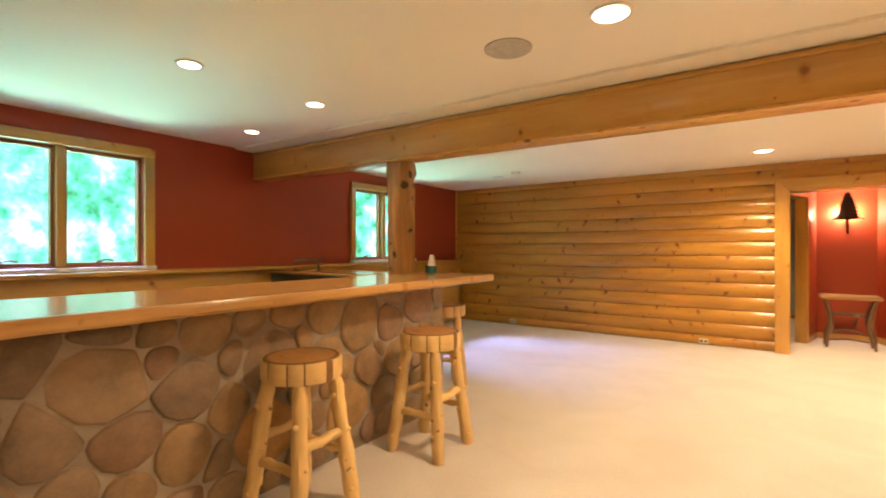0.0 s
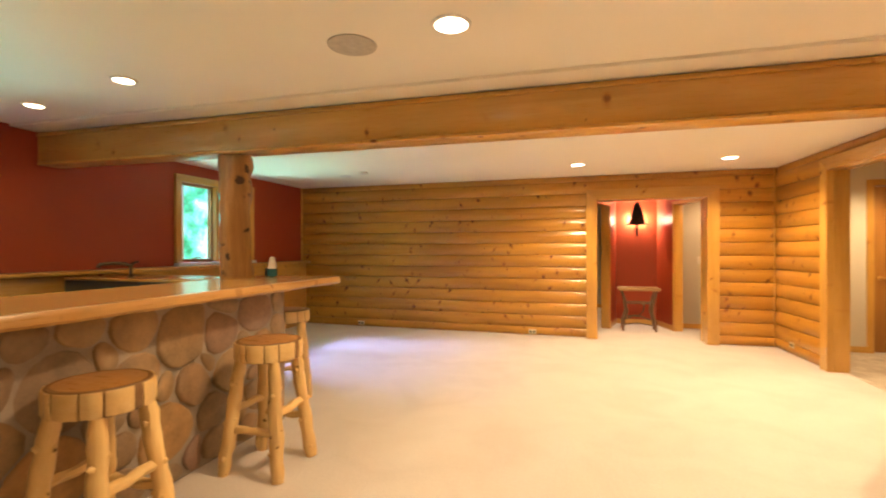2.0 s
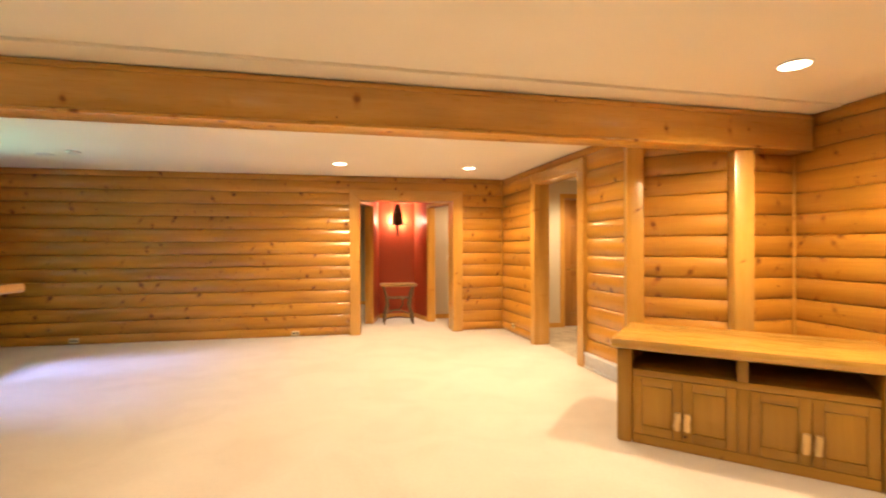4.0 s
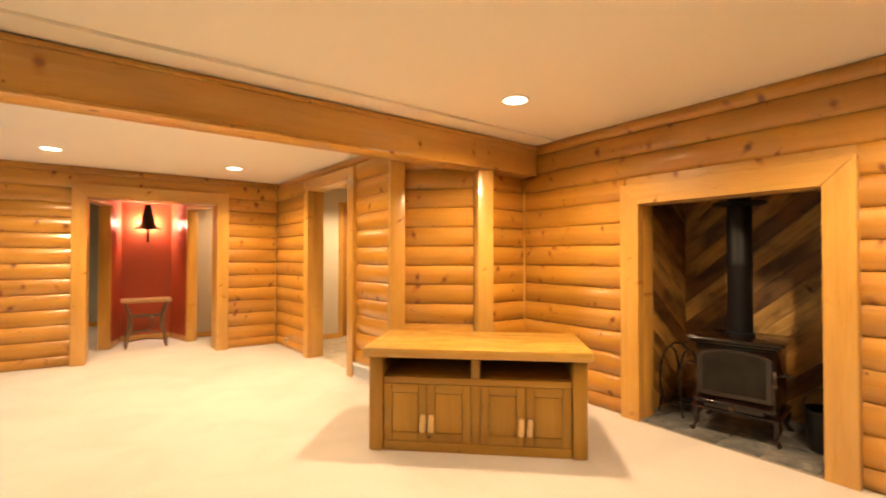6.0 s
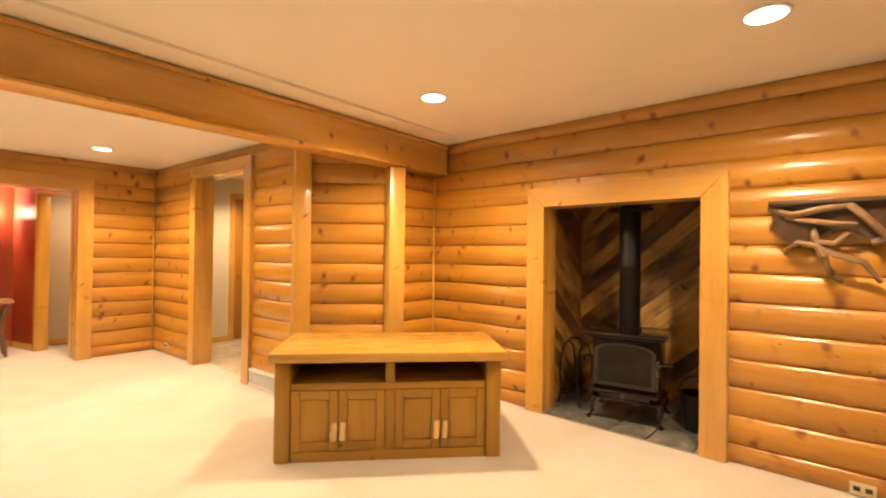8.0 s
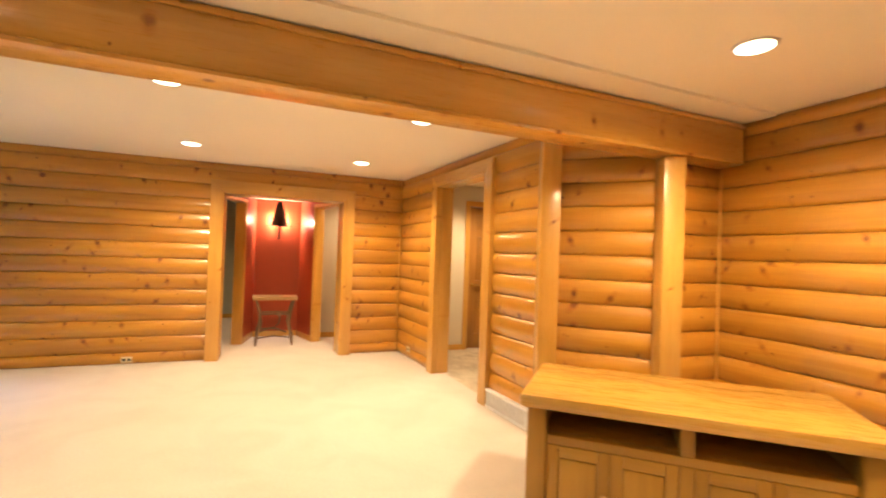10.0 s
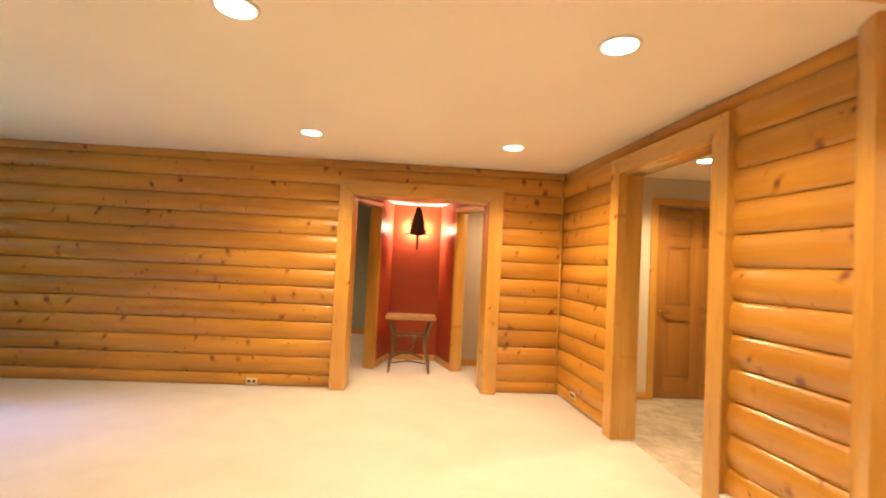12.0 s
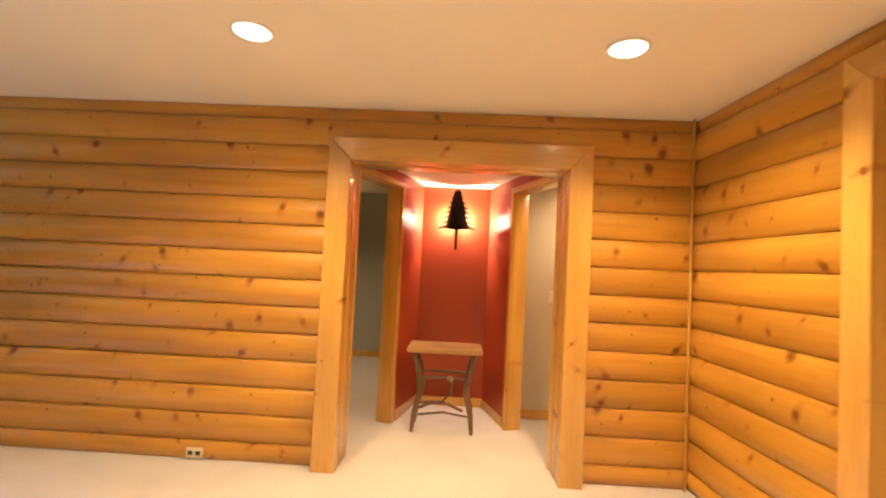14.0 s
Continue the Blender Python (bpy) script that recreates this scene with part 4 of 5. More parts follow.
part("slab", sweep([[(-2.30, y, 1.054), (f - 0.034, y, 1.054), (f - 0.034, y, 1.110), (-2.30, y, 1.110)] for y, f in zip(ys, front)]), BARTOP, t, "", pose(0, 0, 0, 0, 0, 90), True)
edges = []
for y, f in zip(ys, front):
    e = 0.004 * noise.noise((y * 9, 2.3, 0.1))
    edges.append([(f - 0.033, y, 1.052), (f - 0.014, y, 1.050 + e), (f + e, y, 1.064 + e), (f - 0.001 + 0.5 * e, y, 1.090), (f - 0.009, y, 1.1085), (f - 0.033, y, 1.1108)])
part("live_edge", sweep(edges), wood("pale_bar_edge", (0.76, 0.52, 0.23), (0.62, 0.37, 0.13), (0.36, 0.17, 0.05), 0.3, 0.4, 0.7, 6.0, 0.4, 0.4), t, "paler rippled front edge", pose(0, 0, 0, 0, 0, 90), True)

# counter that returns to the wall, with sink and tap
t = thing("back_counter", pose(-3.2, 3.75, 0), "polished wooden counter returning to the red wall", "counter")
board("countertop", -4.168, -2.305, 3.44, 4.05, 1.062, 1.085, BARTOP, t, "x", 0.006)
board("apron", -4.168, -2.305, 3.45, 3.49, 0.86, 1.060, SINK, t, "x", 0.003, "dark apron under the counter edge")
board("cabinet_body", -4.168, -2.305, 3.495, 4.00, 0.0, 1.060, OAK, t, "x", 0.003)
t = thing("bar_tap", pose(-3.60, 3.66, 1.085), "dark metal bar tap with a low spout", "tap")
part("base", lathe([(0.03, 0), (0.028, 0.012), (0.016, 0.02), (0.017, 0.11)], 16), CHROME, t, "", pose(-3.60, 3.66, 1.085), True)
part("spout", tube([(-3.60, 3.66, 1.185), (-3.62, 3.62, 1.215), (-3.67, 3.55, 1.222), (-3.74, 3.47, 1.212), (-3.755, 3.455, 1.18)], 0.016, 10), CHROME, t, "", None, True)
part("lever", tube([(-3.60, 3.66, 1.19), (-3.575, 3.67, 1.225), (-3.53, 3.68, 1.232)], [0.016, 0.011, 0.009], 8), CHROME, t, "", None, True)
t = thing("sink", pose(-3.75, 3.3, 0.9), "dark bar sink let into the low counter", "sink")
board("rim", -4.165, -2.9, 3.0, 3.415, 0.90, 0.93, SINK, t, "x", 0.006)
board("low_cabinet", -4.165, -2.9, 3.0, 3.415, 0.0, 0.898, OAK, t, "x", 0.003)

# log post that rises from the bar to the beam
PM = pose(-2.26, 3.53, 0, 0, -90, 0)
bm = bmesh.new()
rnd = random.Random(17)
n, rings = 22, []
for k in range(25):
    z = 2.139 * k / 24
    cx, cy = 0.028 * math.sin(z * 2.1 + 0.4) + 0.016 * math.sin(z * 5.0), 0.024 * math.cos(z * 2.6) + 0.012 * math.sin(z * 6.3)
    r0 = 0.127 - 0.012 * z / 2.1 + (0.02 if k >= 23 else 0.0)
    ring = []
    for i in range(n):
        a = 2 * math.pi * i / n
        r = r0 * (1 + 0.20 * noise.noise((math.cos(a) * 1.4, math.sin(a) * 1.4, z * 1.8)) + 0.17 * noise.noise((math.cos(a) * 3, math.sin(a) * 3, z * 7)))
        # two burls
        r += 0.040 * math.exp(-((z - 1.42) / 0.10) ** 2 - ((math.cos(a) - math.cos(2.6)) ** 2 + (math.sin(a) - math.sin(2.6)) ** 2) * 2.2) + 0.030 * math.exp(-((z - 1.86) / 0.07) ** 2 - ((math.cos(a) - math.cos(0.4)) ** 2 + (math.sin(a) - math.sin(0.4)) ** 2) * 2.2)
        ring.append(bm.verts.new((z, cy + r * math.sin(a), -(cx + r * math.cos(a)))))
    rings.append(ring)
for a, b in zip(rings, rings[1:]):
    for i in range(n):
        bm.faces.new((a[i], a[(i + 1) % n], b[(i + 1) % n], b[i]))
bm.faces.new(rings[0][::-1])
bm.faces.new(rings[-1])
bmesh.ops.recalc_face_normals(bm, faces=bm.faces)
tagged(part("log_post", bm, ROUGHLOG, None, "", PM, True), "gnarled peeled log post from bar to beam", "post", "", "structure")

BP = pose(-2.06, 3.72, 1.111)
t = thing("dispenser_bottle", BP, "small teal bottle with a white conical cap on the bar", "bottle")
part("body", lathe([(0.030, 0), (0.042, 0.006), (0.043, 0.05), (0.041, 0.066), (0.036, 0.07)], 24), TEAL, t, "teal lower body", BP, True)
part("cap", lathe([(0.037, 0.071), (0.036, 0.08), (0.022, 0.165), (0.016, 0.172), (0.004, 0.173)], 24), SOFTWHITE, t, "white cap", BP, True)
t = thing("coaster_holder", BP @ pose(-0.07, 0.05, 0), "little dark cup beside the bottle on the bar", "cup")
part("cup", lathe([(0.032, 0), (0.035, 0.005), (0.036, 0.07), (0.031, 0.07), (0.030, 0.01)], 20), DARKHOLE, t, "", BP @ pose(-0.07, 0.05, 0), True)


# ---- bar stools ----
def stool(m, label):
    """Lodgepole bar stool: round slab seat, four splayed peeled legs, stretchers at two heights."""
    t = thing("bar_stool", Matrix(), label, "bar stool", "stools at the bar")
    bm = bmesh.new()
    n, rings = 30, []
    prof = ((0.90, 0.672), (0.975, 0.680), (1.0, 0.70), (1.01, 0.745), (1.0, 0.778), (0.965, 0.788), (0.87, 0.7885), (0.5, 0.790))
    for s, z in prof:
        rings.append([bm.verts.new((0.196 * s * (1 + 0.025 * noise.noise((math.cos(6.283 * i / n) * 2, math.sin(6.283 * i / n) * 2, z * 3))) * math.cos(6.283 * i / n), 0.196 * s * (1 + 0.025 * noise.noise((math.cos(6.283 * i / n) * 2, 5, z * 3))) * math.sin(6.283 * i / n), z)) for i in range(n)])
    for a, b in zip(rings, rings[1:]):
        for i in range(n):
            bm.faces.new((a[i], a[(i + 1) % n], b[(i + 1) % n], b[i]))
    bm.faces.new(rings[0][::-1])
    bm.faces.new(rings[-1])
    me = mesh_of("seat", bm, SEATBARK, True)
    me.materials.append(SLICE)
    for p in me.polygons:
        if p.center.z > 0.7886:
            p.material_index = 1
    link_mesh("seat", me, t, None, "round seat, darker worn top")
    rs = random.Random(5)
    a = 0.1
    while a < 6.2:
        w = rs.uniform(0.28, 0.62)
        w = min(w, 6.36 - a)
        bm = bmesh.new()
        ring = []
        for k in range(5):
            u = a + (w - 0.045) * k / 4
            o, i = 0.203 + rs.uniform(0, 0.004) - (0.004 if k in (0, 4) else 0), 0.186
            z0, z1 = 0.680 + rs.uniform(-0.004, 0.004), 0.7835
            ring.append([bm.verts.new((r * math.cos(u), r * math.sin(u), z)) for r, z in ((i, z0), (o - 0.004, z0), (o, z0 + 0.012), (o, z1 - 0.01), (o - 0.004, z1), (i, z1))])
        for p, q in zip(ring, ring[1:]):
            for k in range(6):
                bm.faces.new((p[k], q[k], q[(k + 1) % 6], p[(k + 1) % 6]))
        bm.faces.new(ring[0][::-1])
        bm.faces.new(ring[-1])
        bmesh.ops.recalc_face_normals(bm, faces=bm.faces)
        part("edge_strip", bm, PEELED, t, "", None, True)
        a += w
    feet, tops = [], []
    for k in range(4):
        a = radians(45 + 90 * k)
        feet.append(Vector((0.262 * math.cos(a), 0.262 * math.sin(a), 0.0)))
        tops.append(Vector((0.165 * math.cos(a), 0.165 * math.sin(a), 0.674)))
    for k in range(4):
        bm, lm = limb(feet[k], tops[k], 0.040, 0.036, 13, 0.0045, 0.09, 40 + k, 12)
        for j in range(6):
            # trimmed twig stubs on the peeled leg
            x, u = 0.08 + 0.095 * j + 0.03 * math.sin(9.1 * j + k), 2.4 * j + 1.3 * k
            c, d = math.cos(u), math.sin(u)
            tube([(x, c * 0.028, d * 0.028), (x + 0.004, c * 0.041, d * 0.041), (x + 0.007, c * 0.047, d * 0.047)], [0.019, 0.012, 0.006], 7, bm, 0.1, j)
        part("leg", bm, PEELED, t, "", lm, True)
    for k in range(4):
        u = 0.56 if k % 2 else 0.40
        p, q = feet[k].lerp(tops[k], u), feet[(k + 1) % 4].lerp(tops[(k + 1) % 4], u)
        bm, lm = limb(p, q, 0.025, 0.023, 8, 0.006, 0.14, 60 + k, 8)
        part("stretcher", bm, PEELED, t, "", lm, True)
    t.matrix_basis = m
    return t


s0 = stool(pose(-1.465, 1.785, 0, 0, 0, 4), "peeled lodgepole bar stool with round wooden seat")
copy_thing(s0, pose(-1.355, 2.755, 0, 0, 0, 2))
copy_thing(s0, pose(-2.12, 4.02, 0, 0, 0, 33))

# ---- media cabinet ----
MC = pose(3.018, 2.818, 0, 0, 0, -42.5)
mc = thing("media_cabinet", MC, "rustic oak media cabinet with two open bays over four doors", "cabinet")
board("top", -0.765, 0.765, -0.125, 0.64, 0.652, 0.722, wood("cabinet_top_pine", (0.74, 0.48, 0.11), (0.66, 0.40, 0.08), (0.50, 0.27, 0.05), 0.28, 0.45, 0.6, 3.0, 0.1), mc, "x", 0.022, "thick honey-coloured slab top", MC)
for x0, x1 in ((-0.735, -0.635), (0.635, 0.735)):
    board("corner_post", x0, x1, -0.055, 0.045, 0, 0.651, OAK, mc, "z", 0.018, "rounded log corner post", MC)
    board("side_panel", x0 + 0.02, x1 - 0.02, 0.046, 0.60, 0.0, 0.651, OAK, mc, "z", 0.002, "", MC)
board("back_panel", -0.654, 0.654, 0.575, 0.598, 0.03, 0.651, OAK, mc, "x", 0.002, "", MC)
board("plinth", -0.634, 0.634, -0.03, 0.0, 0.0, 0.065, OAK, mc, "x", 0.003, "", MC)
board("bottom_shelf", -0.654, 0.654, 0.047, 0.574, 0.03, 0.062, OAK, mc, "x", 0.002, "", MC)
board("bay_front_rail", -0.634, 0.634, -0.03, 0.046, 0.462, 0.505, OAK, mc, "x", 0.003, "", MC)
board("bay_shelf", -0.654, 0.654, 0.047, 0.574, 0.470, 0.503, OAK, mc, "x", 0.003, "", MC)
board("centre_post", -0.03, 0.03, -0.032, 0.0, 0.066, 0.461, OAK, mc, "z", 0.004, "", MC)
board("bay_divider", -0.03, 0.03, -0.031, 0.574, 0.506, 0.651, OAK, mc, "z", 0.004, "", MC)
for x0, x1, hx in ((-0.631, -0.3335, -0.36), (-0.3305, -0.033, -0.304), (0.033, 0.3305, 0.304), (0.3335, 0.631, 0.36)):
    dr = board("door", x0, x1, -0.020, -0.004, 0.069, 0.459, OAK, mc, "z", 0.002, "", MC)
    for a, b in ((x0, x0 + 0.056), (x1 - 0.056, x1)):
        board("stile", a, b, -0.034, -0.0205, 0.069, 0.459, OAK, dr, "z", 0.004, "", MC)
    for a, b in ((0.069, 0.130), (0.400, 0.459)):
        board("rail", x0 + 0.0565, x1 - 0.0565, -0.0335, -0.0205, a, b, OAK, dr, "x", 0.004, "", MC)
    board("raised_panel", x0 + 0.0575, x1 - 0.0575, -0.0325, -0.0195, 0.1315, 0.3985, OAK, dr, "z", 0.0115, "", MC)
    bm, lm = limb((hx, -0.052, 0.145), (hx + 0.004, -0.052, 0.258), 0.021, 0.019, 6, 0.003, 0.08, int(hx * 100) % 31, 9)
    part("handle", bm, PEELED, dr, "peeled twig handle", MC @ lm, True)

# ---- stove niche ----
X0, X1, NY0, NY1, NZ = 4.672, 5.46, 1.20, 2.62, 1.95
for name, a in (("niche_wall_1", (X1, X1 + 0.08, NY0, NY1, 0, NZ)), ("niche_wall_2", (X0, X1 + 0.08, NY0 - 0.08, NY0, 0, NZ)), ("niche_wall_3", (X0, X1 + 0.08, NY1, NY1 + 0.08, 0, NZ)), ("niche_ceiling", (X0, X1 + 0.08, NY0 - 0.08, NY1 + 0.08, NZ, NZ + 0.08))):
    tagged(part(name, box(*a), PLANK), "dark wooden lining of the stove niche", "wall", "", "structure")


def diagonal_planks(parent, base, width, height, angle, step, seed):
    """Boards laid on the slant, each cut to the panel; x along the wall, z up, the room at -y."""
    rnd = random.Random(seed)
    c, s = math.cos(radians(angle)), math.sin(radians(angle))
    k = -12
    while k < 24:
        off = k * step
        # a strip between two lines that slope at the angle
        poly = [(0, 0), (width, 0), (width, height), (0, height)]
        poly = clip_half(poly, s, -c, -off)
        poly = clip_half(poly, -s, c, off + step - 0.004) if len(poly) > 2 else poly
        k += 1
        if len(poly) < 3:
            continue
        cx, cz = sum(p[0] for p in poly) / len(poly), sum(p[1] for p in poly) / len(poly)
        d = rnd.uniform(0.012, 0.024)
        bm = bmesh.new()
        loc = [((x - cx) * c + (z - cz) * s, -(x - cx) * s + (z - cz) * c) for x, z in poly]
        fr = [bm.verts.new((u, -d, v)) for u, v in loc]
        bk = [bm.verts.new((u, 0, v)) for u, v in loc]
        bm.faces.new(fr)
        bm.faces.new(bk[::-1])
        for i in range(len(loc)):
            bm.faces.new((fr[i], bk[i], bk[(i + 1) % len(loc)], fr[(i + 1) % len(loc)]))
        bmesh.ops.recalc_face_normals(bm, faces=bm.faces)
        part("plank", bm, PLANK, parent, "", base @ Matrix.Translation((cx, 0, cz)) @ pose(0, 0, 0, 0, -angle, 0))


diagonal_planks(bpy.data.objects["niche_wall_1"], pose(X1, NY1, 0, 0, 0, -90), NY1 - NY0, NZ, 40, 0.135, 5)
diagonal_planks(bpy.data.objects["niche_wall_3"], pose(X0, NY1, 0), X1 - X0 - 0.026, NZ, -38, 0.135, 7)
diagonal_planks(bpy.data.objects["niche_wall_2"], pose(X1 - 0.026, NY0, 0, 0, 0, 180), X1 - X0 - 0.026, NZ, -38, 0.135, 9)

hearth = tagged(part("hearth", box(4.47, X1, NY0 + 0.002, NY1 - 0.002, -0.03, 0.006), MORTAR), "hearth of grey slate slabs in the niche", "hearth", "", "structure")
rnd = random.Random(2)
y = 1.335
while y < 2.50:
    x, wy = 4.475, rnd.uniform(0.20, 0.32)
    wy = min(wy, 2.545 - y)
    while x < X1 - 0.05:
        wx = min(rnd.uniform(0.18, 0.36), X1 - 0.01 - x)
        if wx > 0.05:
            part("slab", box(-wx / 2 + 0.005, wx / 2 - 0.005, -wy / 2 + 0.005, wy / 2 - 0.005, 0, rnd.uniform(0.013, 0.02), 0.003), SLATE, hearth, "", pose(x + wx / 2, y + wy / 2, 0.004))
        x += wx
    y += wy

SV = pose(4.665, 1.885, 0.018, 0, 0, -80) @ Matrix.Scale(0.95, 4)
sv = thing("wood_stove", SV, "dark brown enamelled wood stove with glass door and black flue", "stove")
part("firebox", box(-0.27, 0.27, 0.03, 0.47, 0.20, 0.70, 0.02, None, 3), ENAMEL, sv, "", SV, True)
part("top_plate", box(-0.325, 0.325, -0.035, 0.51, 0.722, 0.752, 0.012, None, 3), ENAMEL, sv, "glossy overhanging top", SV, True)
part("top_moulding", box(-0.30, 0.30, -0.012, 0.49, 0.700, 0.722, 0.009, None, 3), ENAMEL, sv, "", SV, True)
part("bottom_moulding", box(-0.30, 0.30, -0.01, 0.49, 0.178, 0.202, 0.008, None, 3), ENAMEL, sv, "", SV, True)
bm = bmesh.new()
arch = [(-0.245, 0.30), (0.245, 0.30), (0.245, 0.60)] + [(0.245 * math.cos(a), 0.60 + 0.07 * math.sin(a)) for a in [math.pi * k / 12 for k in range(1, 12)]] + [(-0.245, 0.60)]
f = bm.faces.new([bm.verts.new((x, 0.028, z)) for x, z in arch])
ext = bmesh.ops.extrude_face_region(bm, geom=[f])
bmesh.ops.translate(bm, verts=[v for v in ext["geom"] if isinstance(v, bmesh.types.BMVert)], vec=(0, -0.034, 0))
bmesh.ops.recalc_face_normals(bm, faces=bm.faces)
sd = part("door", bm, ENAMEL, sv, "arched enamel door frame", SV)
bm = bmesh.new()
f = bm.faces.new([bm.verts.new((x * 0.86, -0.0075, 0.335 + (z - 0.30) * 0.86)) for x, z in arch])
ext = bmesh.ops.extrude_face_region(bm, geom=[f])
bmesh.ops.translate(bm, verts=[v for v in ext["geom"] if isinstance(v, bmesh.types.BMVert)], vec=(0, -0.004, 0))
bmesh.ops.recalc_face_normals(bm, faces=bm.faces)
part("glass", bm, STOVEGLASS, sd, "smoke-dulled glass pane", SV)
part("door_handle", tube([(0.262, -0.012, 0.44), (0.275, -0.045, 0.45), (0.275, -0.05, 0.52), (0.263, -0.03, 0.55)], 0.010, 8), CHROME, sd, "", SV, True)
part("ash_lip", box(-0.26, 0.26, -0.085, 0.02, 0.265, 0.285, 0.009, None, 3), ENAMEL, sv, "", SV, True)
part("ash_drawer", box(-0.20, 0.20, -0.012, 0.03, 0.205, 0.260, 0.008), ENAMEL, sv, "", SV, True)
part("knob", lathe([(0.018, 0), (0.02, 0.01), (0.012, 0.022), (0.003, 0.024)], 14), CHROME, sv, "", SV @ pose(0, -0.012, 0.232, 90, 0, 0), True)
for sx in (-1, 1):
    for y0, dy in ((0.05, -1), (0.44, 1)):
        part("leg", tube([(sx * 0.255, y0, 0.19), (sx * 0.275, y0 + 0.01 * dy, 0.13), (sx * 0.262, y0 + 0.02 * dy, 0.06), (sx * 0.285, y0 + 0.035 * dy, 0.015), (sx * 0.295, y0 + 0.04 * dy, 0.0)], [0.034, 0.028, 0.018, 0.020, 0.024], 10), ENAMEL, sv, "curved cast leg", SV, True)
    part("side_bracket", tube([(sx * 0.275, 0.10, 0.50), (sx * 0.33, 0.10, 0.515), (sx * 0.36, 0.10, 0.50), (sx * 0.345, 0.10, 0.47)], [0.016, 0.013, 0.012, 0.008], 8), ENAMEL, sv, "", SV, True)
part("flue_collar", lathe([(0.105, 0.752), (0.105, 0.775), (0.092, 0.785)], 28), BLACK, sv, "", SV @ pose(0, 0.25, 0), True)
part("flue_pipe", lathe([(0.088, 0.786), (0.088, 1.30), (0.090, 1.305), (0.090, 1.33), (0.088, 1.335), (0.088, 2.02)], 28), BLACK, sv, "matt black flue pipe", SV @ pose(0, 0.25, 0), True)
part("ceiling_collar", lathe([(0.10, 1.79), (0.19, 1.805), (0.19, 1.82), (0.10, 1.825)], 28), BLACK, sv, "black ceiling flange", SV @ pose(0, 0.25, 0), True)

TR = pose(4.80, 2.40, 0.018)
tr = thing("log_cradle", TR, "black wrought-iron firewood cradle beside the stove", "log holder")
for yy in (-0.07, 0.09):
    part("hoop", tube([(0.28 * math.cos(a) * 0.55 + 0.12, yy, 0.30 + 0.24 * math.sin(a)) for a in [2 * math.pi * k / 20 for k in range(21)]], 0.009, 8), IRON, tr, "", TR, True)
for k in range(3):
    xx = (0.02, 0.12, 0.22)[k]
    part("bar", tube([(xx, -0.075, 0.085), (xx, 0.095, 0.085)], 0.008, 8), IRON, tr, "", TR, True)
for xx in (-0.01, 0.25):
    for yy in (-0.07, 0.09):
        part("foot", tube([(xx, yy, 0.14), (xx * 1.1, yy * 1.15, 0.06), (xx * 1.2, yy * 1.3, 0.0)], [0.010, 0.009, 0.011], 8), IRON, tr, "", TR, True)
part("handle", tube([(0.12, -0.07, 0.54), (0.12, -0.02, 0.58), (0.12, 0.05, 0.58), (0.12, 0.09, 0.54)], 0.008, 8), IRON, tr, "", TR, True)

AB = pose(4.92, 1.42, 0.018)
ab = thing("ash_bucket", AB, "black metal ash bucket on the hearth beside the stove", "bucket")
part("pail", lathe([(0.085, 0.0), (0.092, 0.006), (0.122, 0.27), (0.128, 0.275), (0.128, 0.285), (0.116, 0.285), (0.088, 0.012), (0.004, 0.011)], 28), BLACK, ab, "", AB, True)
part("bail_handle", tube([(0.0, 0.125 * math.cos(a), 0.265 + 0.15 * math.sin(a)) for a in [math.pi * k / 12 for k in range(13)]], 0.005, 8), IRON, ab, "thin wire handle", AB, True)

# ---- driftwood shelf on the hearth wall ----
DW = pose(4.46, 0.60, 1.465)
dw = thing("driftwood_shelf", DW, "dark shelf on a tangle of pale driftwood branches", "wall shelf")
# dark ragged backing that fills the space under the shelf board
bm = bmesh.new()
low = [0.05, -0.02, -0.05, 0.0, 0.045, 0.06, 0.03, -0.01, 0.02, 0.07]
for z_of in (lambda v: 0.198, lambda v: v):
    for x in (-0.085, 0.012):
        for k, v in enumerate(low):
            bm.verts.new((x * (0.6 if z_of(v) < 0.19 and x < 0 else 1.0), 0.29 - 0.0644 * k, z_of(v)))
bm.verts.ensure_lookup_table()
n = len(low)
for a, b in ((0, n), (n, 3 * n), (3 * n, 2 * n), (2 * n, 0)):
    for k in range(n - 1):
        bm.faces.new((bm.verts[a + k], bm.verts[a + k + 1], bm.verts[b + k + 1], bm.verts[b + k]))
for k in (0, n - 1):
    bm.faces.new((bm.verts[k], bm.verts[n + k], bm.verts[3 * n + k], bm.verts[2 * n + k]))
bmesh.ops.recalc_face_normals(bm, faces=bm.faces)
part("root_backing", bm, DRIFT, dw, "dark ragged backing", DW)
board("shelf_board", -0.13, 0.018, -0.30, 0.31, 0.20, 0.228, DRIFT, dw, "y", 0.006, "dark plank", DW)
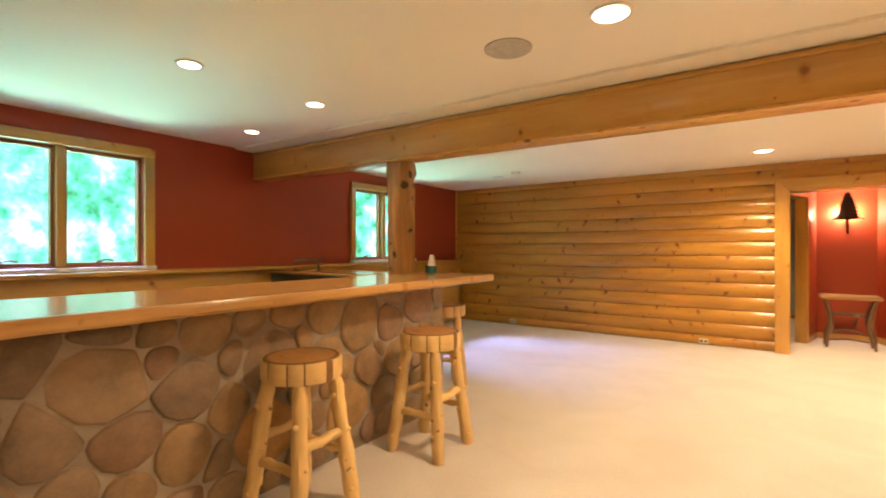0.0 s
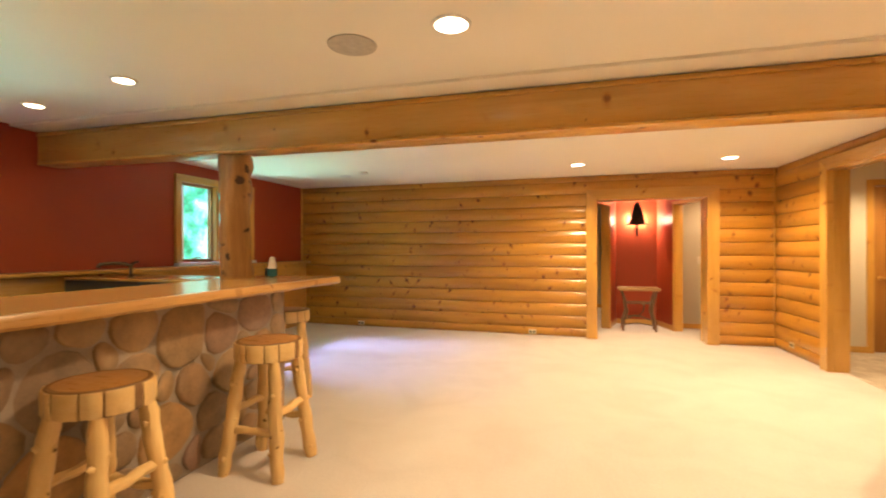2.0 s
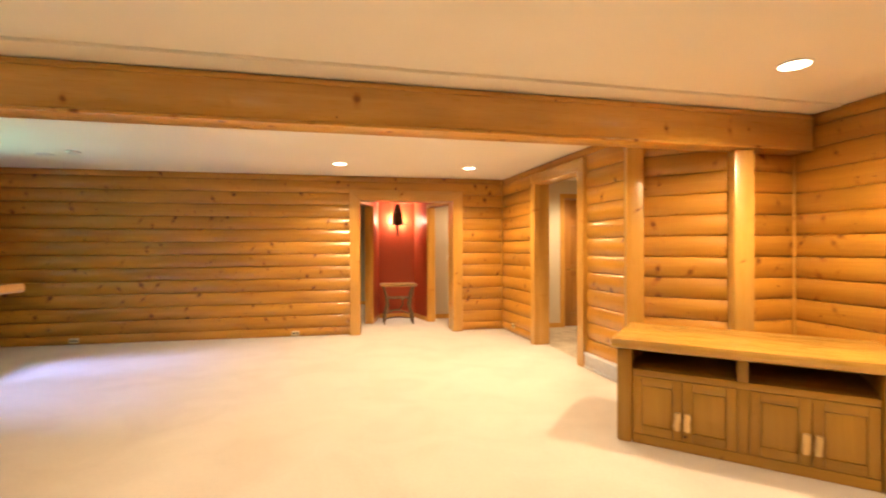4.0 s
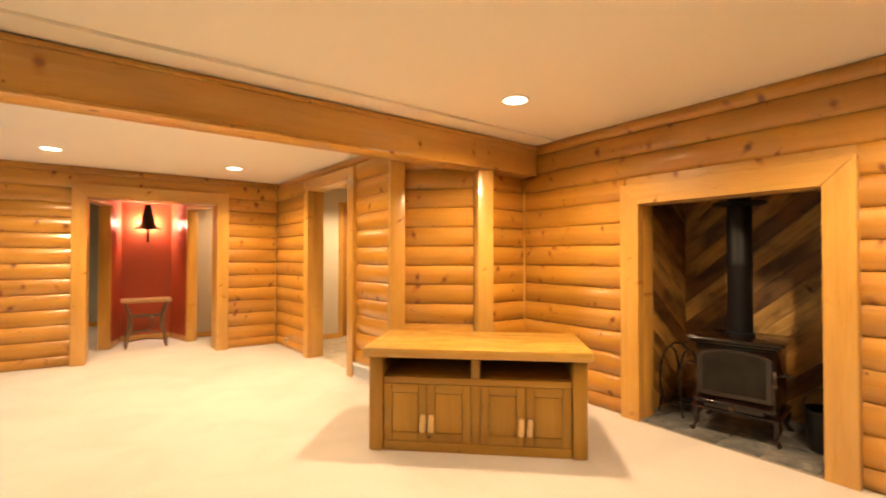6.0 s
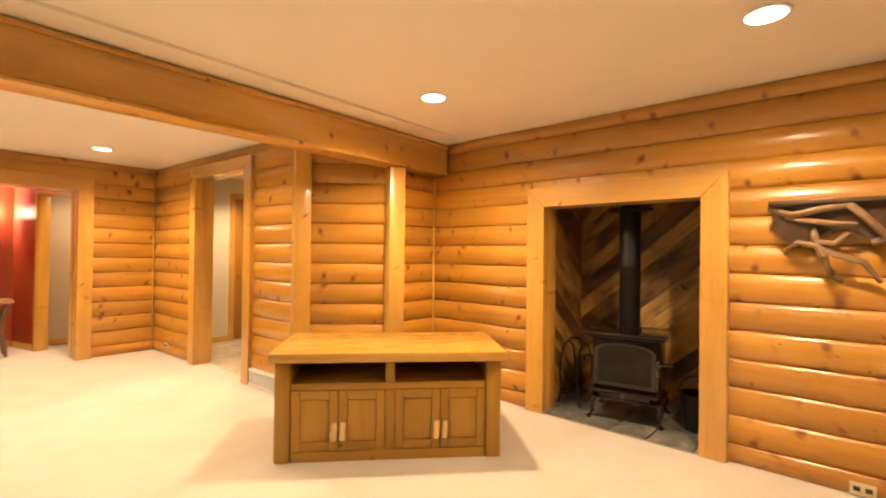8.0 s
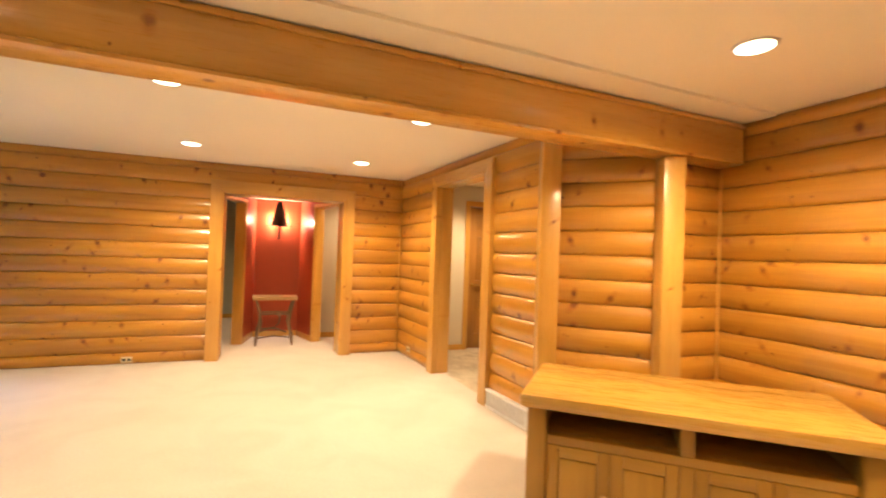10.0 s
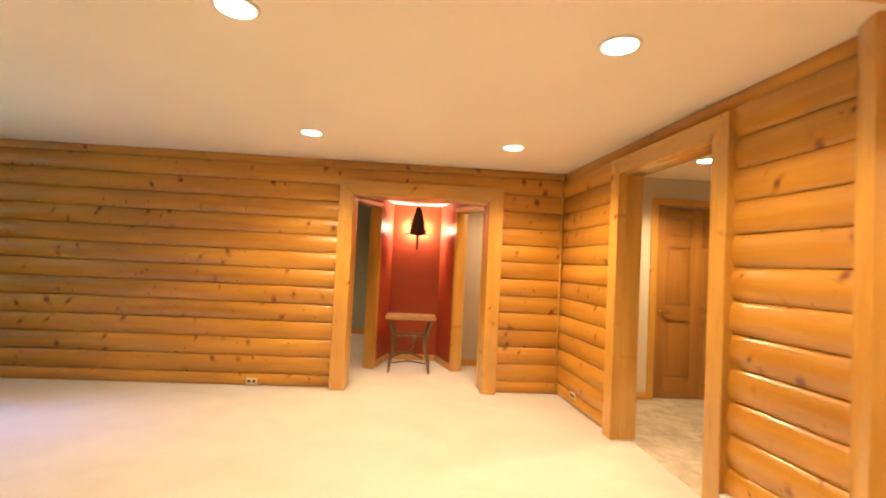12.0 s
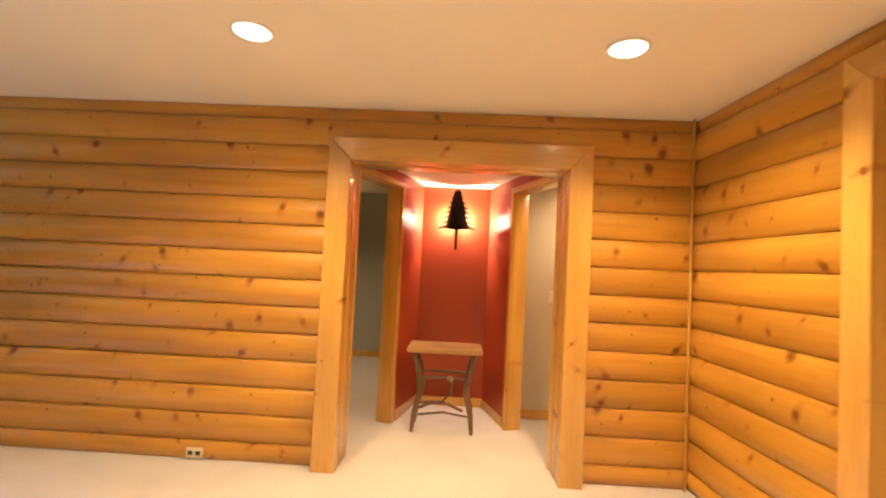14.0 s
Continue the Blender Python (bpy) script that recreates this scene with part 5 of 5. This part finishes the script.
for k, (pts, r0, r1) in enumerate((
    ([(-0.06, 0.31, 0.19), (-0.10, 0.20, 0.14), (-0.11, 0.05, 0.175), (-0.10, -0.08, 0.19)], 0.022, 0.018),
    ([(-0.10, -0.06, 0.19), (-0.12, -0.14, 0.10), (-0.09, -0.22, 0.0), (-0.03, -0.27, -0.04)], 0.024, 0.016),
    ([(-0.03, 0.29, 0.15), (-0.09, 0.16, 0.11), (-0.11, 0.0, 0.085), (-0.09, -0.09, 0.08)], 0.018, 0.014),
    ([(-0.02, 0.10, 0.12), (-0.09, 0.09, 0.0), (-0.10, 0.05, -0.10), (-0.06, 0.02, -0.21), (-0.02, -0.03, -0.24)], 0.020, 0.024),
    ([(-0.08, 0.13, -0.04), (-0.10, 0.06, -0.02), (-0.11, 0.0, -0.03), (-0.08, -0.05, 0.03)], 0.016, 0.014),
    ([(-0.02, 0.24, -0.07), (-0.08, 0.17, -0.02), (-0.10, 0.09, -0.04), (-0.09, 0.0, -0.09), (-0.08, -0.12, -0.13), (-0.03, -0.19, -0.24)], 0.014, 0.020),
    ([(-0.05, -0.30, 0.19), (-0.08, -0.28, 0.08), (-0.08, -0.22, 0.0), (-0.04, -0.16, -0.02)], 0.019, 0.022),
)):
    branch("branch", pts, r0, r1, DRIFTBRANCH, dw, DW, 70 + k)


# ---- outlets, vent, switch ----
def outlet(m, label):
    t = thing("wall_outlet", m, label, "outlet")
    part("plate", box(-0.057, 0.057, -0.007, 0.0, -0.035, 0.035, 0.003), IVORY, t, "", m, True)
    for sx in (-1, 1):
        part("socket", box(sx * 0.026 - 0.016, sx * 0.026 + 0.016, -0.0105, -0.0082, -0.013, 0.013, 0.002), DARKHOLE, t, "dark receptacle", m, True)
    return t


outlet(NORTH @ pose(4.15, -0.050, 0.055), "ivory double outlet low in the log wall")
outlet(EAST @ pose(0.52, -0.050, 0.13), "ivory double outlet low in the log wall")
outlet(HEARTHWALL @ pose(3.42, -0.042, 0.05), "ivory double outlet low in the log wall")
outlet(NORTH @ pose(1.20, -0.040, 0.06), "ivory double outlet low in the log wall")
m = pose(2.40, 8.912, 1.15)
t = thing("light_switch", m, "white light switch on the beige wall", "switch")
part("plate", box(-0.035, 0.035, -0.007, 0.0, -0.058, 0.058, 0.003), SOFTWHITE, t, "", m, True)
part("toggle", box(-0.006, 0.006, -0.016, -0.0075, -0.012, 0.012, 0.002), SOFTWHITE, t, "", m, True)

vm = EAST @ pose(2.56, -0.074, 0)
vt = thing("floor_vent", vm, "long white slatted baseboard air vent", "vent")
VL = EAST_LEN - 2.56 - 0.08
part("frame", box(0, VL, 0.012, 0.062, 0.0, 0.172, 0.004), WHITEMETAL, vt, "", vm, True)
slat = mesh_of("slat", box(-0.0028, 0.0028, 0, 0.010, -0.058, 0.058), WHITEMETAL)
for k in range(int((VL - 0.06) / 0.014)):
    link_mesh("slat", slat, vt, vm @ pose(0.03 + 0.014 * k, 0.001, 0.09, 0, 0, 14))
for a, b in ((0.006, 0.03), (0.15, 0.172)):
    part("border", box(0, VL, 0.002, 0.0115, a, b, 0.002), WHITEMETAL, vt, "", vm, True)

# ---- stones of the bar front ----
rnd = random.Random(11)
for poly in stone_cells(BAR_Y1 - BAR_Y0, 1.04, 6):
    me, cx, cz = stone_mesh(poly, rnd)
    link_mesh("stone", me, core, pose(BAR_X - 0.0130, BAR_Y0 + cx, cz, 0, 0, 90))
